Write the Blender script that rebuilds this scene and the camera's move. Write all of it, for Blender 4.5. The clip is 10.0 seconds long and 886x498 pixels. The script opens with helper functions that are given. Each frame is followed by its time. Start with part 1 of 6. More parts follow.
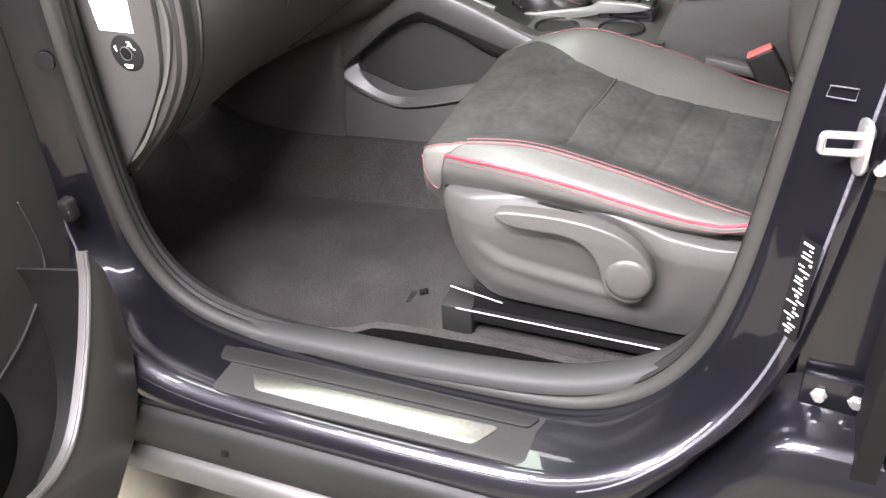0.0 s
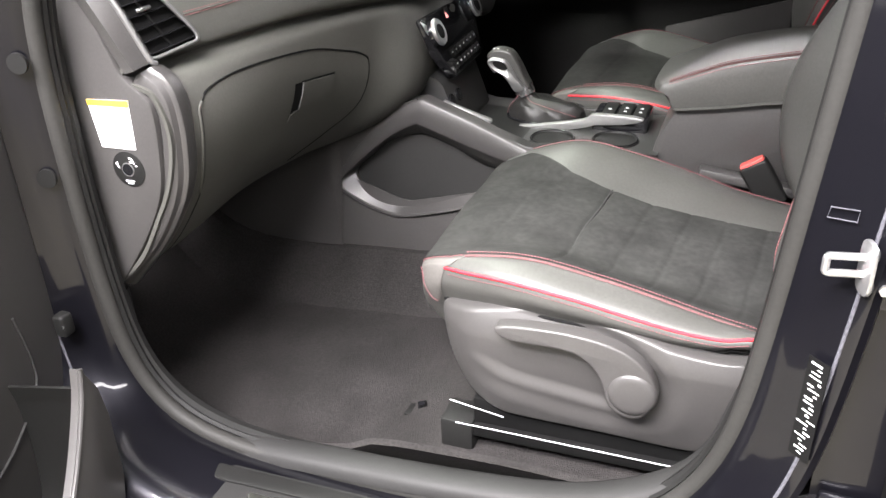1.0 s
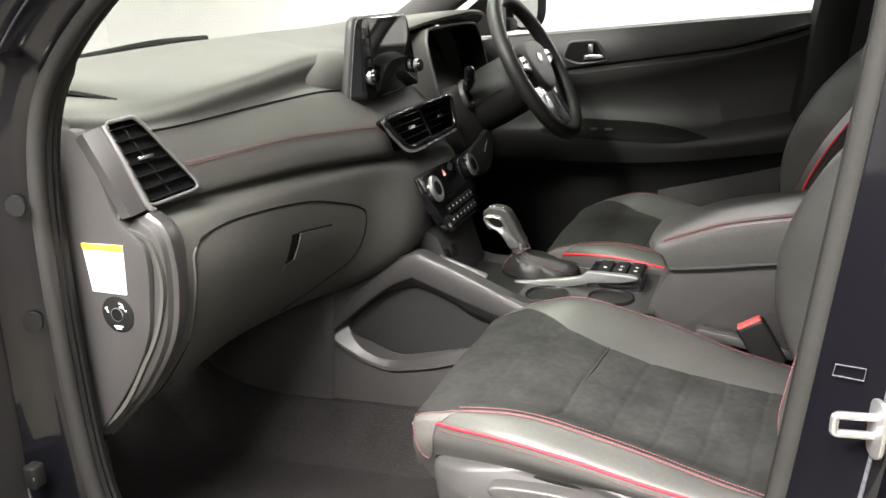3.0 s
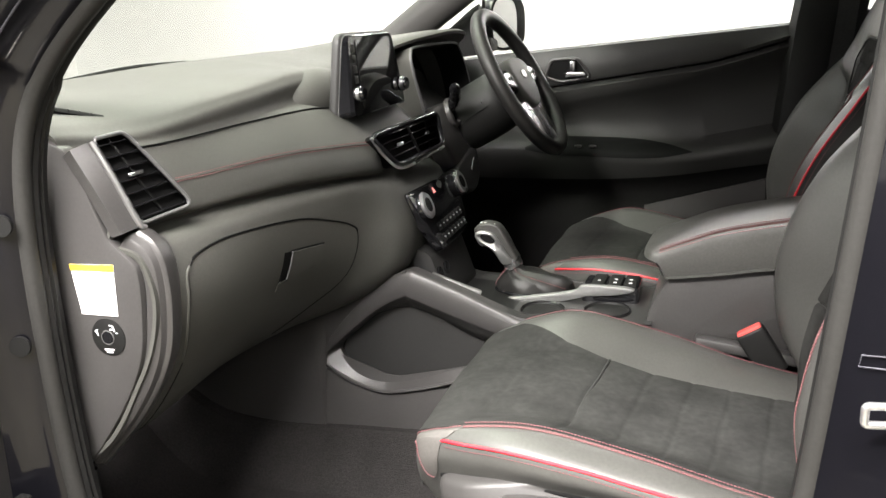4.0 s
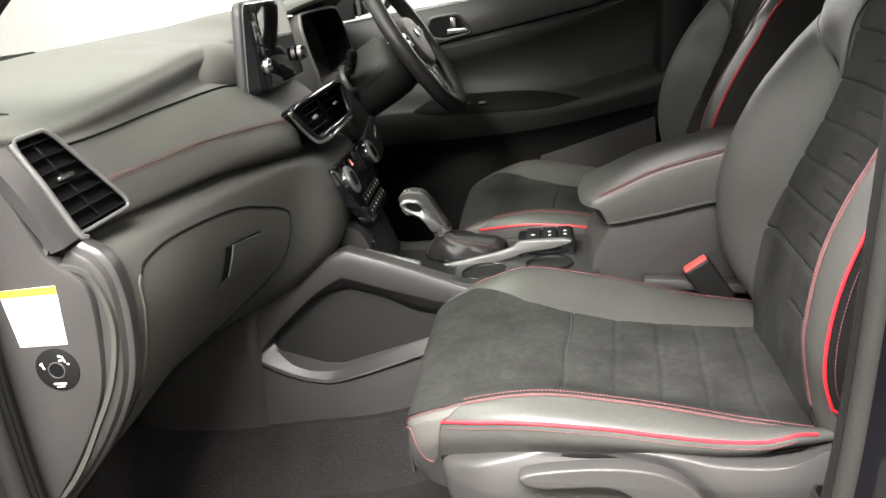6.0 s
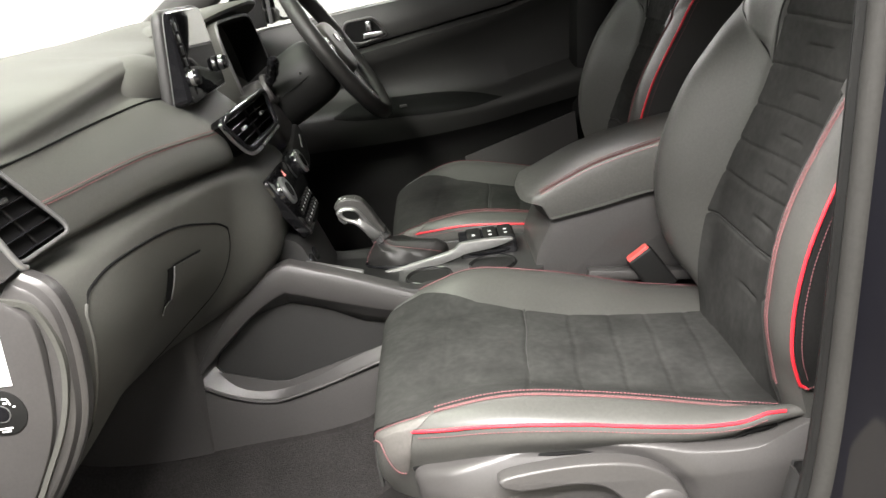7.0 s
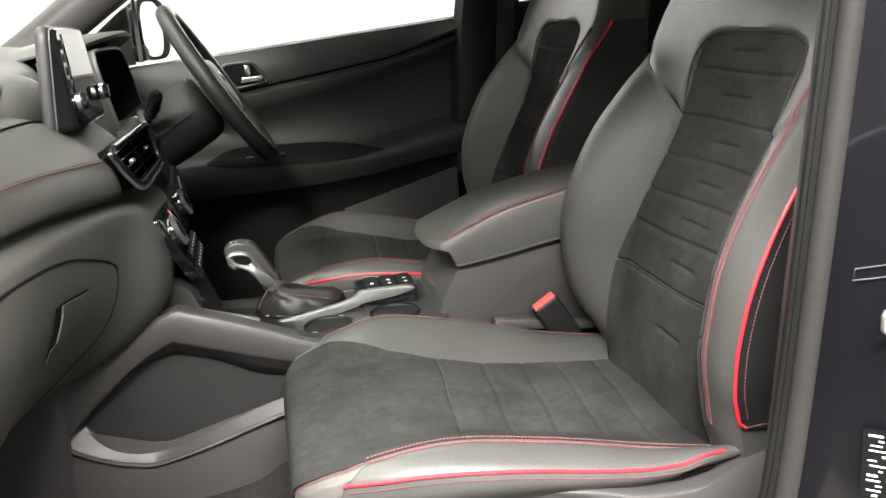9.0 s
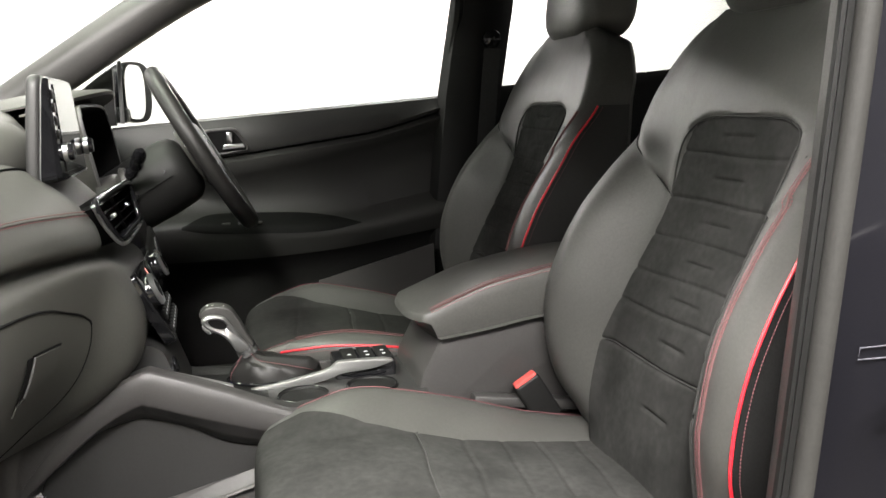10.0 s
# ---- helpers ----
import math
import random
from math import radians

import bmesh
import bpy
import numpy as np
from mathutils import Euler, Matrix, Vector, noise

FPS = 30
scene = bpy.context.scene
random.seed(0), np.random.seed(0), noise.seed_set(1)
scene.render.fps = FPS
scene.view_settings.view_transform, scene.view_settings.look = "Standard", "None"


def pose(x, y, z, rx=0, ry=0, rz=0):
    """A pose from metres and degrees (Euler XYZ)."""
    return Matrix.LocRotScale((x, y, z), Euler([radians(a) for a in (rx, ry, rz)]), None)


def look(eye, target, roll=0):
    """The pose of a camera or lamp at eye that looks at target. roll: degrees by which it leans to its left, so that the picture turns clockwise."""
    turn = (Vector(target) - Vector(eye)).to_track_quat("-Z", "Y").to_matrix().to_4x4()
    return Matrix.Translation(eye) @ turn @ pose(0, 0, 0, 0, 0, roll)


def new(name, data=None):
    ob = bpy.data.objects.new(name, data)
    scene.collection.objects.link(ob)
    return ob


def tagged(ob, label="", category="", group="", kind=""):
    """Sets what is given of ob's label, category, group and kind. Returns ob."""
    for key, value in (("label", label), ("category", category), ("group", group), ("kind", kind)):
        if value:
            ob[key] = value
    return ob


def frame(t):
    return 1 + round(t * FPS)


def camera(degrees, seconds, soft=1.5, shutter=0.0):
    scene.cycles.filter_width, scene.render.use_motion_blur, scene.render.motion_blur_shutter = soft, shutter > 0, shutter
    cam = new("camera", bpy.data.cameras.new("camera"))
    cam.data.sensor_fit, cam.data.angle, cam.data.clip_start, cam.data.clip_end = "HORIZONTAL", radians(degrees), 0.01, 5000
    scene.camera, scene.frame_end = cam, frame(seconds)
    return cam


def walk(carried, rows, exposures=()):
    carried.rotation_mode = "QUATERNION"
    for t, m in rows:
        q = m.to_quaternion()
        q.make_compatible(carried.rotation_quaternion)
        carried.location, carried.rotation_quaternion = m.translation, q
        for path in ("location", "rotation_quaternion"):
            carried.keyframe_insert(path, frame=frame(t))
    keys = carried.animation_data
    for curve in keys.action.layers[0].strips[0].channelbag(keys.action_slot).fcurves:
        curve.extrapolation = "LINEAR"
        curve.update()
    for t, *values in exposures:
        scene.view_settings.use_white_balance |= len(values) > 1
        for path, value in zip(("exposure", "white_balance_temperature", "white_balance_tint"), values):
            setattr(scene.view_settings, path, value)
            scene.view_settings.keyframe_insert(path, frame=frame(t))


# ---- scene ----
cam = camera(54.5, 10.0)
PATH = [
    (0, (0.879, -0.834, 1.287), (0.238, 0.692, 0.165), -3.3),
    (0.5, (0.869, -0.831, 1.301), (0.225, 0.759, 0.273), -3.2),
    (1, (0.863, -0.82, 1.303), (0.206, 0.825, 0.373), -3.0),
    (1.5, (0.86, -0.812, 1.304), (0.196, 0.879, 0.467), -2.4),
    (2, (0.861, -0.808, 1.308), (0.189, 0.923, 0.563), -2.0),
    (2.5, (0.86, -0.809, 1.301), (0.175, 0.951, 0.643), -1.7),
    (4, (0.819, -0.804, 1.253), (0.187, 1.021, 0.733), -2.6),
    (4.5, (0.767, -0.807, 1.244), (0.213, 1.037, 0.702), -3.3),
    (5, (0.709, -0.8, 1.243), (0.237, 1.057, 0.669), -4.3),
    (5.5, (0.661, -0.786, 1.245), (0.287, 1.084, 0.644), -5.5),
    (7, (0.547, -0.749, 1.244), (0.506, 1.149, 0.613), -8.7),
    (7.5, (0.518, -0.739, 1.239), (0.573, 1.16, 0.613), -8.4),
    (8, (0.487, -0.721, 1.232), (0.657, 1.178, 0.625), -7.4),
    (8.5, (0.447, -0.707, 1.219), (0.729, 1.188, 0.646), -6.1),
    (9, (0.418, -0.687, 1.202), (0.785, 1.209, 0.682), -4.5),
    (9.5, (0.394, -0.671, 1.185), (0.818, 1.233, 0.747), -2.8),
    (10, (0.379, -0.665, 1.177), (0.856, 1.249, 0.847), -1.3),
]
EXPOSURES = [(0.0, 0.58, 6250, 19), (1.0, 0.48, 6350, 16), (2.5, 0.20, 6570, 13), (10.0, 0.18, 6570, 12)]
walk(cam, [(t, look(e, g, r)) for t, e, g, r in PATH], EXPOSURES)

# ---- light: a white-walled hall with unseen lamps added at ceiling height ----
world = bpy.data.worlds.new("hall_air")
scene.world = world
world.use_nodes = True
world.node_tree.nodes["Background"].inputs["Color"].default_value = (0.9, 0.95, 1.0, 1)
world.node_tree.nodes["Background"].inputs["Strength"].default_value = 0.015


def panel_lamp(x, y, z, sx, sy, watts, tint=(1.0, 0.98, 0.94)):
    data = bpy.data.lights.new("unseen_ceiling_lamp", "AREA")
    data.shape, data.size, data.size_y, data.energy, data.color = "RECTANGLE", sx, sy, watts, tint
    ob = new("unseen_ceiling_lamp", data)
    ob.matrix_world = pose(x, y, z)
    return ob


# unseen lamps added to match the brightness; the green tint mimics tinted windscreen glass
LAMPS = [(0.2, -2.9, 2.95, 4.0, 0.3, 70), (-1.7, -1.5, 2.95, 1.9, 0.4, 170), (0.28, -1.15, 2.95, 1.9, 0.4, 250), (0.28, -1.95, 2.95, 1.9, 0.4, 425), (2.9, -1.5, 2.95, 1.9, 0.4, 60),
         (-0.55, 1.0, 2.95, 0.5, 2.4, 98, (0.90, 1.0, 0.82)), (-1.6, 2.1, 2.95, 3.0, 0.4, 55), (2.6, 2.1, 2.95, 3.0, 0.4, 25),
         # these two are added to keep the walls white
         (-5.5, 1.0, 2.95, 0.3, 5.0, 340, (0.96, 1.0, 0.93)), (0.6, 6.4, 2.95, 8.0, 0.3, 560)]
for row in LAMPS:
    panel_lamp(*row)


# ---- materials ----
def mat(name, base, rough=0.5, metal=0.0, vary=0.15, scale=60.0, bump=0.0, bump_scale=400.0, coat=0.0, sheen=0.0,
        stain=0.12, stain_scale=5.0, spec=0.5, voronoi=False, bump_dist=0.001, crease=0.0):
    m = bpy.data.materials.new(name)
    m.use_nodes = True
    nt = m.node_tree
    p = nt.nodes["Principled BSDF"]
    p.inputs["Metallic"].default_value = metal
    p.inputs["Specular IOR Level"].default_value = spec
    p.inputs["Coat Weight"].default_value = coat
    p.inputs["Coat Roughness"].default_value = 0.04
    p.inputs["Sheen Weight"].default_value = sheen
    co = nt.nodes.new("ShaderNodeTexCoord")

    def noise_node(s, d=4.0):
        n = nt.nodes.new("ShaderNodeTexNoise")
        n.inputs["Scale"].default_value, n.inputs["Detail"].default_value = s, d
        nt.links.new(co.outputs["Object"], n.inputs["Vector"])
        return n

    def remap(src, lo, hi):
        r = nt.nodes.new("ShaderNodeMapRange")
        r.inputs["From Min"].default_value, r.inputs["From Max"].default_value = 0.3, 0.7
        r.inputs["To Min"].default_value, r.inputs["To Max"].default_value = lo, hi
        nt.links.new(src, r.inputs["Value"])
        return r.outputs["Result"]

    fine, broad = noise_node(scale), noise_node(stain_scale, 2.0)
    mul = nt.nodes.new("ShaderNodeMath")
    mul.operation = "MULTIPLY"
    nt.links.new(remap(fine.outputs["Fac"], 1 - vary, 1 + vary), mul.inputs[0])
    nt.links.new(remap(broad.outputs["Fac"], 1 - stain, 1 + stain), mul.inputs[1])
    mix = nt.nodes.new("ShaderNodeVectorMath")
    mix.operation = "SCALE"
    mix.inputs[0].default_value = base
    nt.links.new(mul.outputs[0], mix.inputs["Scale"])
    nt.links.new(mix.outputs[0], p.inputs["Base Color"])
    nt.links.new(remap(broad.outputs["Fac"], rough * 0.9, min(1.0, rough * 1.1)), p.inputs["Roughness"])
    if bump:
        if voronoi:
            b = nt.nodes.new("ShaderNodeTexVoronoi")
            b.inputs["Scale"].default_value = bump_scale
            nt.links.new(co.outputs["Object"], b.inputs["Vector"])
            out = b.outputs["Distance"]
        else:
            out = noise_node(bump_scale, 3.0).outputs["Fac"]
        bn = nt.nodes.new("ShaderNodeBump")
        bn.inputs["Strength"].default_value, bn.inputs["Distance"].default_value = bump, bump_dist
        nt.links.new(out, bn.inputs["Height"])
        nt.links.new(bn.outputs["Normal"], p.inputs["Normal"])
        if crease:
            low = nt.nodes.new("ShaderNodeBump")
            low.inputs["Strength"].default_value, low.inputs["Distance"].default_value = crease, 0.006
            nt.links.new(noise_node(22.0, 2.0).outputs["Fac"], low.inputs["Height"])
            nt.links.new(low.outputs["Normal"], bn.inputs["Normal"])
    return m


def glass(name, tint=(1, 1, 1), gloss=0.06):
    m = bpy.data.materials.new(name)
    m.use_nodes = True
    nt = m.node_tree
    nt.nodes.clear()
    out = nt.nodes.new("ShaderNodeOutputMaterial")
    tr, gl = nt.nodes.new("ShaderNodeBsdfTransparent"), nt.nodes.new("ShaderNodeBsdfGlossy")
    tr.inputs["Color"].default_value = (*tint, 1)
    gl.inputs["Roughness"].default_value = 0.01
    mx = nt.nodes.new("ShaderNodeMixShader")
    mx.inputs["Fac"].default_value = gloss
    nt.links.new(tr.outputs[0], mx.inputs[1])
    nt.links.new(gl.outputs[0], mx.inputs[2])
    nt.links.new(mx.outputs[0], out.inputs["Surface"])
    return m


def glow(name, colour, strength):
    m = bpy.data.materials.new(name)
    m.use_nodes = True
    p = m.node_tree.nodes["Principled BSDF"]
    p.inputs["Base Color"].default_value = (*colour, 1)
    p.inputs["Emission Color"].default_value = (*colour, 1)
    p.inputs["Emission Strength"].default_value = strength
    return m


LEATHER = mat("black_leather", (0.058, 0.0575, 0.0535), 0.43, crease=0.16, spec=0.46, vary=0.1, scale=250, bump=0.22, bump_scale=900, voronoi=True, bump_dist=0.0006)
LEATHER_DARK = mat("black_gaiter_leather", (0.014, 0.0135, 0.0130), 0.45, spec=0.4, vary=0.15, scale=250, bump=0.35, bump_scale=900, voronoi=True, bump_dist=0.0006)
LEATHER_GREY = mat("pale_grey_leather", (0.085, 0.080, 0.075), 0.5, spec=0.4, vary=0.1, scale=250, bump=0.3, bump_scale=900, voronoi=True, bump_dist=0.0006)
# backrest side cloth; also the deep shade painted on the lower driver door
CLOTH_AND_SHADE = mat("black_cloth_and_shade", (0.009, 0.0088, 0.0086), 0.85, spec=0.15, vary=0.2, scale=400, bump=0.4, bump_scale=1200)
SEAM = mat("dull_red_seam", (0.085, 0.045, 0.044), 0.7, spec=0.2, vary=0.3, scale=500)
SUEDE = mat("black_suede", (0.0275, 0.0275, 0.0263), 1.0, crease=0.3, vary=0.14, scale=90, stain=0.2, stain_scale=16, bump=0.3, bump_scale=1500, spec=0.05)
SUEDE_DARK = mat("suede_groove", (0.018, 0.018, 0.017), 0.95, vary=0.2, scale=200)
DASH = mat("soft_dash_skin", (0.0560, 0.0560, 0.0500), 0.6, spec=0.36, vary=0.08, scale=300, bump=0.4, bump_scale=700, bump_dist=0.0006)
PLASTIC = mat("grained_grey_plastic", (0.0445, 0.0425, 0.0415), 0.39, vary=0.08, scale=300, bump=0.4, bump_scale=900, bump_dist=0.0005)
PLASTIC_DARK = mat("dark_plastic", (0.0095, 0.0095, 0.0092), 0.55, spec=0.2, vary=0.1, scale=300, bump=0.3, bump_scale=900, bump_dist=0.0005)
DOOR_SKIN = mat("black_door_skin", (0.022, 0.0218, 0.0208), 0.5, vary=0.08, scale=300, bump=0.4, bump_scale=900, bump_dist=0.0005, spec=0.4)
PLASTIC_MID = mat("charcoal_plastic", (0.026, 0.0257, 0.0252), 0.5, vary=0.08, scale=300, bump=0.4, bump_scale=900, bump_dist=0.0005, spec=0.4)
SILL = mat("grained_sill_plastic", (0.016, 0.0158, 0.0155), 0.58, vary=0.1, scale=300, bump=0.4, bump_scale=900, bump_dist=0.0005, spec=0.28)
TRIM = mat("satin_grey_trim", (0.085, 0.085, 0.085), 0.38, vary=0.06, scale=200, bump=0.15, bump_scale=900)
KNOB = mat("charcoal_knob_leather", (0.040, 0.039, 0.037), 0.42, spec=0.4, vary=0.12, scale=250, bump=0.3, bump_scale=900, voronoi=True, bump_dist=0.0006)
GLOSS = mat("gloss_black", (0.008, 0.008, 0.009), 0.06, vary=0.05, scale=50)
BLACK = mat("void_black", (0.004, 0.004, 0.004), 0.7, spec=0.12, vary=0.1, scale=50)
RUBBER = mat("door_seal_rubber", (0.021, 0.0205, 0.0192), 0.6, spec=0.25, vary=0.1, scale=200, bump=0.2, bump_scale=600)
CARPET = mat("charcoal_carpet", (0.0245, 0.0228, 0.0224), 1.0, vary=0.28, scale=260, stain=0.2, stain_scale=11, bump=1.0, bump_scale=500, spec=0.1, bump_dist=0.003)
RED = mat("red_piping", (0.62, 0.022, 0.035), 0.42, vary=0.06, scale=200, bump=0.2, bump_scale=1500)
THREAD = mat("red_thread", (0.17, 0.066, 0.071), 0.8, vary=0.25, scale=500)
RED_BTN = mat("red_button", (0.75, 0.1, 0.09), 0.35, vary=0.05, scale=100)
CHROME = mat("satin_chrome", (0.7, 0.7, 0.71), 0.28, 1.0, vary=0.05, scale=80)
STEEL = mat("zinc_steel", (0.6, 0.6, 0.61), 0.33, 0.9, vary=0.1, scale=120)
BRUSHED = mat("brushed_steel", (0.66, 0.65, 0.60), 0.33, 1.0, vary=0.1, scale=150, stain=0.05)
PAINT = mat("dark_blue_metallic_paint", (0.0085, 0.0083, 0.0116), 0.34, 0.6, spec=0.3, vary=0.18, scale=1200, coat=0.6, stain=0.05)
# pale tone carries the highlight on the frame's folded edges
FOLD = mat("pale_blue_grey_edge_paint", (0.09, 0.09, 0.105), 0.58, 0.3, spec=0.3, vary=0.25, scale=300)
SILVER = mat("satin_silver_paint", (0.32, 0.32, 0.315), 0.40, 0.8, vary=0.05, scale=120)
LABEL = mat("white_label_paper", (0.8, 0.8, 0.78), 0.5, vary=0.03, scale=60)
YELLOW = mat("yellow_print", (0.85, 0.55, 0.04), 0.5, vary=0.03, scale=60)
WHITE_INK = mat("white_ink", (0.75, 0.75, 0.75), 0.5, vary=0.05, scale=60)
SCREEN = mat("display_glass", (0.012, 0.012, 0.013), 0.03, spec=1.0, vary=0.02, scale=30)
HEADLINER = mat("grey_headliner", (0.06, 0.06, 0.058), 0.95, vary=0.1, scale=300, bump=0.2, bump_scale=600)
HALL_DARK = mat("grey_hall_wall", (0.20, 0.20, 0.205), 0.8, vary=0.05, scale=8)
CEIL = mat("grey_hall_ceiling", (0.05, 0.05, 0.05), 0.9, vary=0.03, scale=8)
WALL = mat("white_hall_wall", (0.84, 0.84, 0.83), 0.8, vary=0.01, scale=8, stain=0.015)
GROUND = mat("sealed_concrete", (0.17, 0.157, 0.118), 0.5, vary=0.12, scale=25, stain=0.15, stain_scale=2.5, bump=0.2, bump_scale=120)
CLEAR = glass("window_glass", (0.85, 0.86, 0.85))
BELT = mat("belt_webbing", (0.02, 0.02, 0.02), 0.7, vary=0.2, scale=300, bump=0.6, bump_scale=900)
RED_LED = glow("red_indicator", (1.0, 0.34, 0.30), 0.8)
BLUE_LED = glow("blue_indicator", (0.1, 0.12, 1.0), 1.0)
MIRROR = mat("mirror_silver", (0.9, 0.9, 0.9), 0.01, 1.0, vary=0.0, scale=10, stain=0.0)


# ---- mesh tools ----
def cr(points, n, closed=False):
    """n points on a smooth curve through the given ones."""
    p = np.array(points, float)
    k = len(p)
    if closed:
        p = np.vstack([p[-1], p, p[0], p[1]])
        ts = np.linspace(0, k, n, endpoint=False)
    else:
        p = np.vstack([2 * p[0] - p[1], p, 2 * p[-1] - p[-2]])
        ts = np.linspace(0, k - 1, n)
    out = []
    for t in ts:
        i = min(int(t), (k if closed else k - 1) - 1)
        f = t - i
        a, b, c, d = p[i], p[i + 1], p[i + 2], p[i + 3]
        out.append(0.5 * (2 * b + (c - a) * f + (2 * a - 5 * b + 4 * c - d) * f * f + (3 * b - a - 3 * c + d) * f ** 3))
    return np.array(out)


def lerp(table, v):
    """Smooth value at v from rows of (position, value)."""
    xs, ys = [r[0] for r in table], [r[1] for r in table]
    return float(np.interp(v, xs, ys))


def smooth(table):
    xs, ys = [r[0] for r in table], [r[1] for r in table]
    fine = cr(list(zip(xs, ys)), 120)
    order = np.argsort(fine[:, 0])
    fx, fy = fine[order, 0], fine[order, 1]
    return lambda v: float(np.interp(v, fx, fy))


def thing(name, label, category, group="", kind="", at=(0, 0, 0)):
    ob = new(name)
    ob.location = at
    ob.empty_display_size = 0.05
    return tagged(ob, label, category, group, kind)


def part(name, bm, material, parent, label="", smooth_faces=True, flat_angle=40):
    """Link a bmesh as one mesh object under a thing or part."""
    me = bpy.data.meshes.new(name)
    bmesh.ops.recalc_face_normals(bm, faces=bm.faces)
    for f in bm.faces:
        f.smooth = smooth_faces
    if smooth_faces:
        for e in bm.edges:
            if len(e.link_faces) == 2 and e.calc_face_angle(0) > radians(flat_angle):
                e.smooth = False
    bm.to_mesh(me)
    bm.free()
    me.materials.append(material)
    ob = new(name, me)
    if parent is not None:
        ob.parent = parent
        root = parent
        off = Vector((0, 0, 0))
        while root is not None:
            off += root.location
            root = root.parent
        ob.location = -off
    if label:
        ob["label"] = label
    return ob


def single(name, bm, material, label, category, group="", kind=""):
    return tagged(part(name, bm, material, None), label, category, group, kind)


def grid(rows, close_u=False, close_v=False, thick=0.0):
    """A sheet through rows of points; close_u joins each row's ends; thick gives it a back along its normals."""
    rows = np.array(rows, float)
    m, n = rows.shape[:2]
    bm = bmesh.new()
    vs = [[bm.verts.new(p) for p in r] for r in rows]
    for i in range(m if close_v else m - 1):
        for j in range(n if close_u else n - 1):
            a, b = vs[i], vs[(i + 1) % m]
            try:
                bm.faces.new((a[j], a[(j + 1) % n], b[(j + 1) % n], b[j]))
            except ValueError:
                pass
    if thick:
        bm.normal_update()
        bmesh.ops.solidify(bm, geom=list(bm.faces), thickness=thick)
    return bm


def loft(rings, cap=True):
    """A closed skin through rings of equal length."""
    rings = np.array(rings, float)
    bm = grid(rings, close_u=True)
    if cap:
        bm.verts.ensure_lookup_table()
        n = rings.shape[1]
        bm.faces.new([bm.verts[i] for i in range(n)])
        bm.faces.new([bm.verts[i] for i in range(len(bm.verts) - n, len(bm.verts))])
    return bm


def tube(path, r, closed=False, seg=8, flat=1.0):
    path = np.array(path, float)
    k = len(path)
    rings = []
    prev = None
    for i in range(k):
        if closed:
            d = path[(i + 1) % k] - path[i - 1]
        else:
            d = path[min(i + 1, k - 1)] - path[max(i - 1, 0)]
        d = Vector(d).normalized()
        ref = prev if prev is not None else (Vector((0, 0, 1)) if abs(d.z) < 0.9 else Vector((1, 0, 0)))
        s = (ref - d * ref.dot(d)).normalized()
        prev = s
        b = d.cross(s)
        rr = r[i] if hasattr(r, "__len__") else r
        rings.append([Vector(path[i]) + rr * (s * math.cos(a) * flat + b * math.sin(a)) for a in np.linspace(0, 2 * math.pi, seg, endpoint=False)])
    if closed:
        return grid(rings, close_u=True, close_v=True)
    return loft(rings)


def frame_of(origin, u, v):
    """A pose whose x axis runs along u and y axis near v."""
    u = Vector(u).normalized()
    w = u.cross(Vector(v)).normalized()
    vv = w.cross(u)
    m = Matrix((u, vv, w)).transposed().to_4x4()
    m.translation = origin
    return m


def prism(outline, depth, m=None, bevel=0.0, seg=2, both=False):
    """A plate: the outline in the x-y plane of m, extruded along its z, with rounded rims."""
    bm = bmesh.new()
    a = [bm.verts.new((p[0], p[1], 0)) for p in outline]
    b = [bm.verts.new((p[0], p[1], depth)) for p in outline]
    n = len(outline)
    bm.faces.new(a[::-1])
    bm.faces.new(b)
    for i in range(n):
        bm.faces.new((a[i], a[(i + 1) % n], b[(i + 1) % n], b[i]))
    bmesh.ops.recalc_face_normals(bm, faces=bm.faces)
    if bevel:
        bm.edges.ensure_lookup_table()
        es = [e for e in bm.edges if all(v in b for v in e.verts) or (both and all(v in a for v in e.verts))]
        bmesh.ops.bevel(bm, geom=es, offset=bevel, segments=seg, profile=0.5, affect="EDGES", clamp_overlap=True)
    if m is not None:
        bmesh.ops.transform(bm, matrix=m, verts=bm.verts)
    return bm


def rbox(sx, sy, sz, m=None, bevel=0.004, seg=2):
    bm = bmesh.new()
    bmesh.ops.create_cube(bm, size=1)
    bmesh.ops.scale(bm, vec=(sx, sy, sz), verts=bm.verts)
    if bevel:
        bmesh.ops.bevel(bm, geom=list(bm.edges), offset=bevel, segments=seg, profile=0.5, affect="EDGES", clamp_overlap=True)
    if m is not None:
        bmesh.ops.transform(bm, matrix=m, verts=bm.verts)
    return bm


def lathe(profile, m=None, seg=32):
    """Rings of (radius, height) turned about the z axis of m."""
    rings = [[(r * math.cos(a), r * math.sin(a), h) for a in np.linspace(0, 2 * math.pi, seg, endpoint=False)] for r, h in profile]
    bm = loft(rings)
    if m is not None:
        bmesh.ops.transform(bm, matrix=m, verts=bm.verts)
    return bm


def join(*bms):
    out = bmesh.new()
    for b in bms:
        me = bpy.data.meshes.new("tmp")
        b.to_mesh(me)
        b.free()
        out.from_mesh(me)
        bpy.data.meshes.remove(me)
    return out


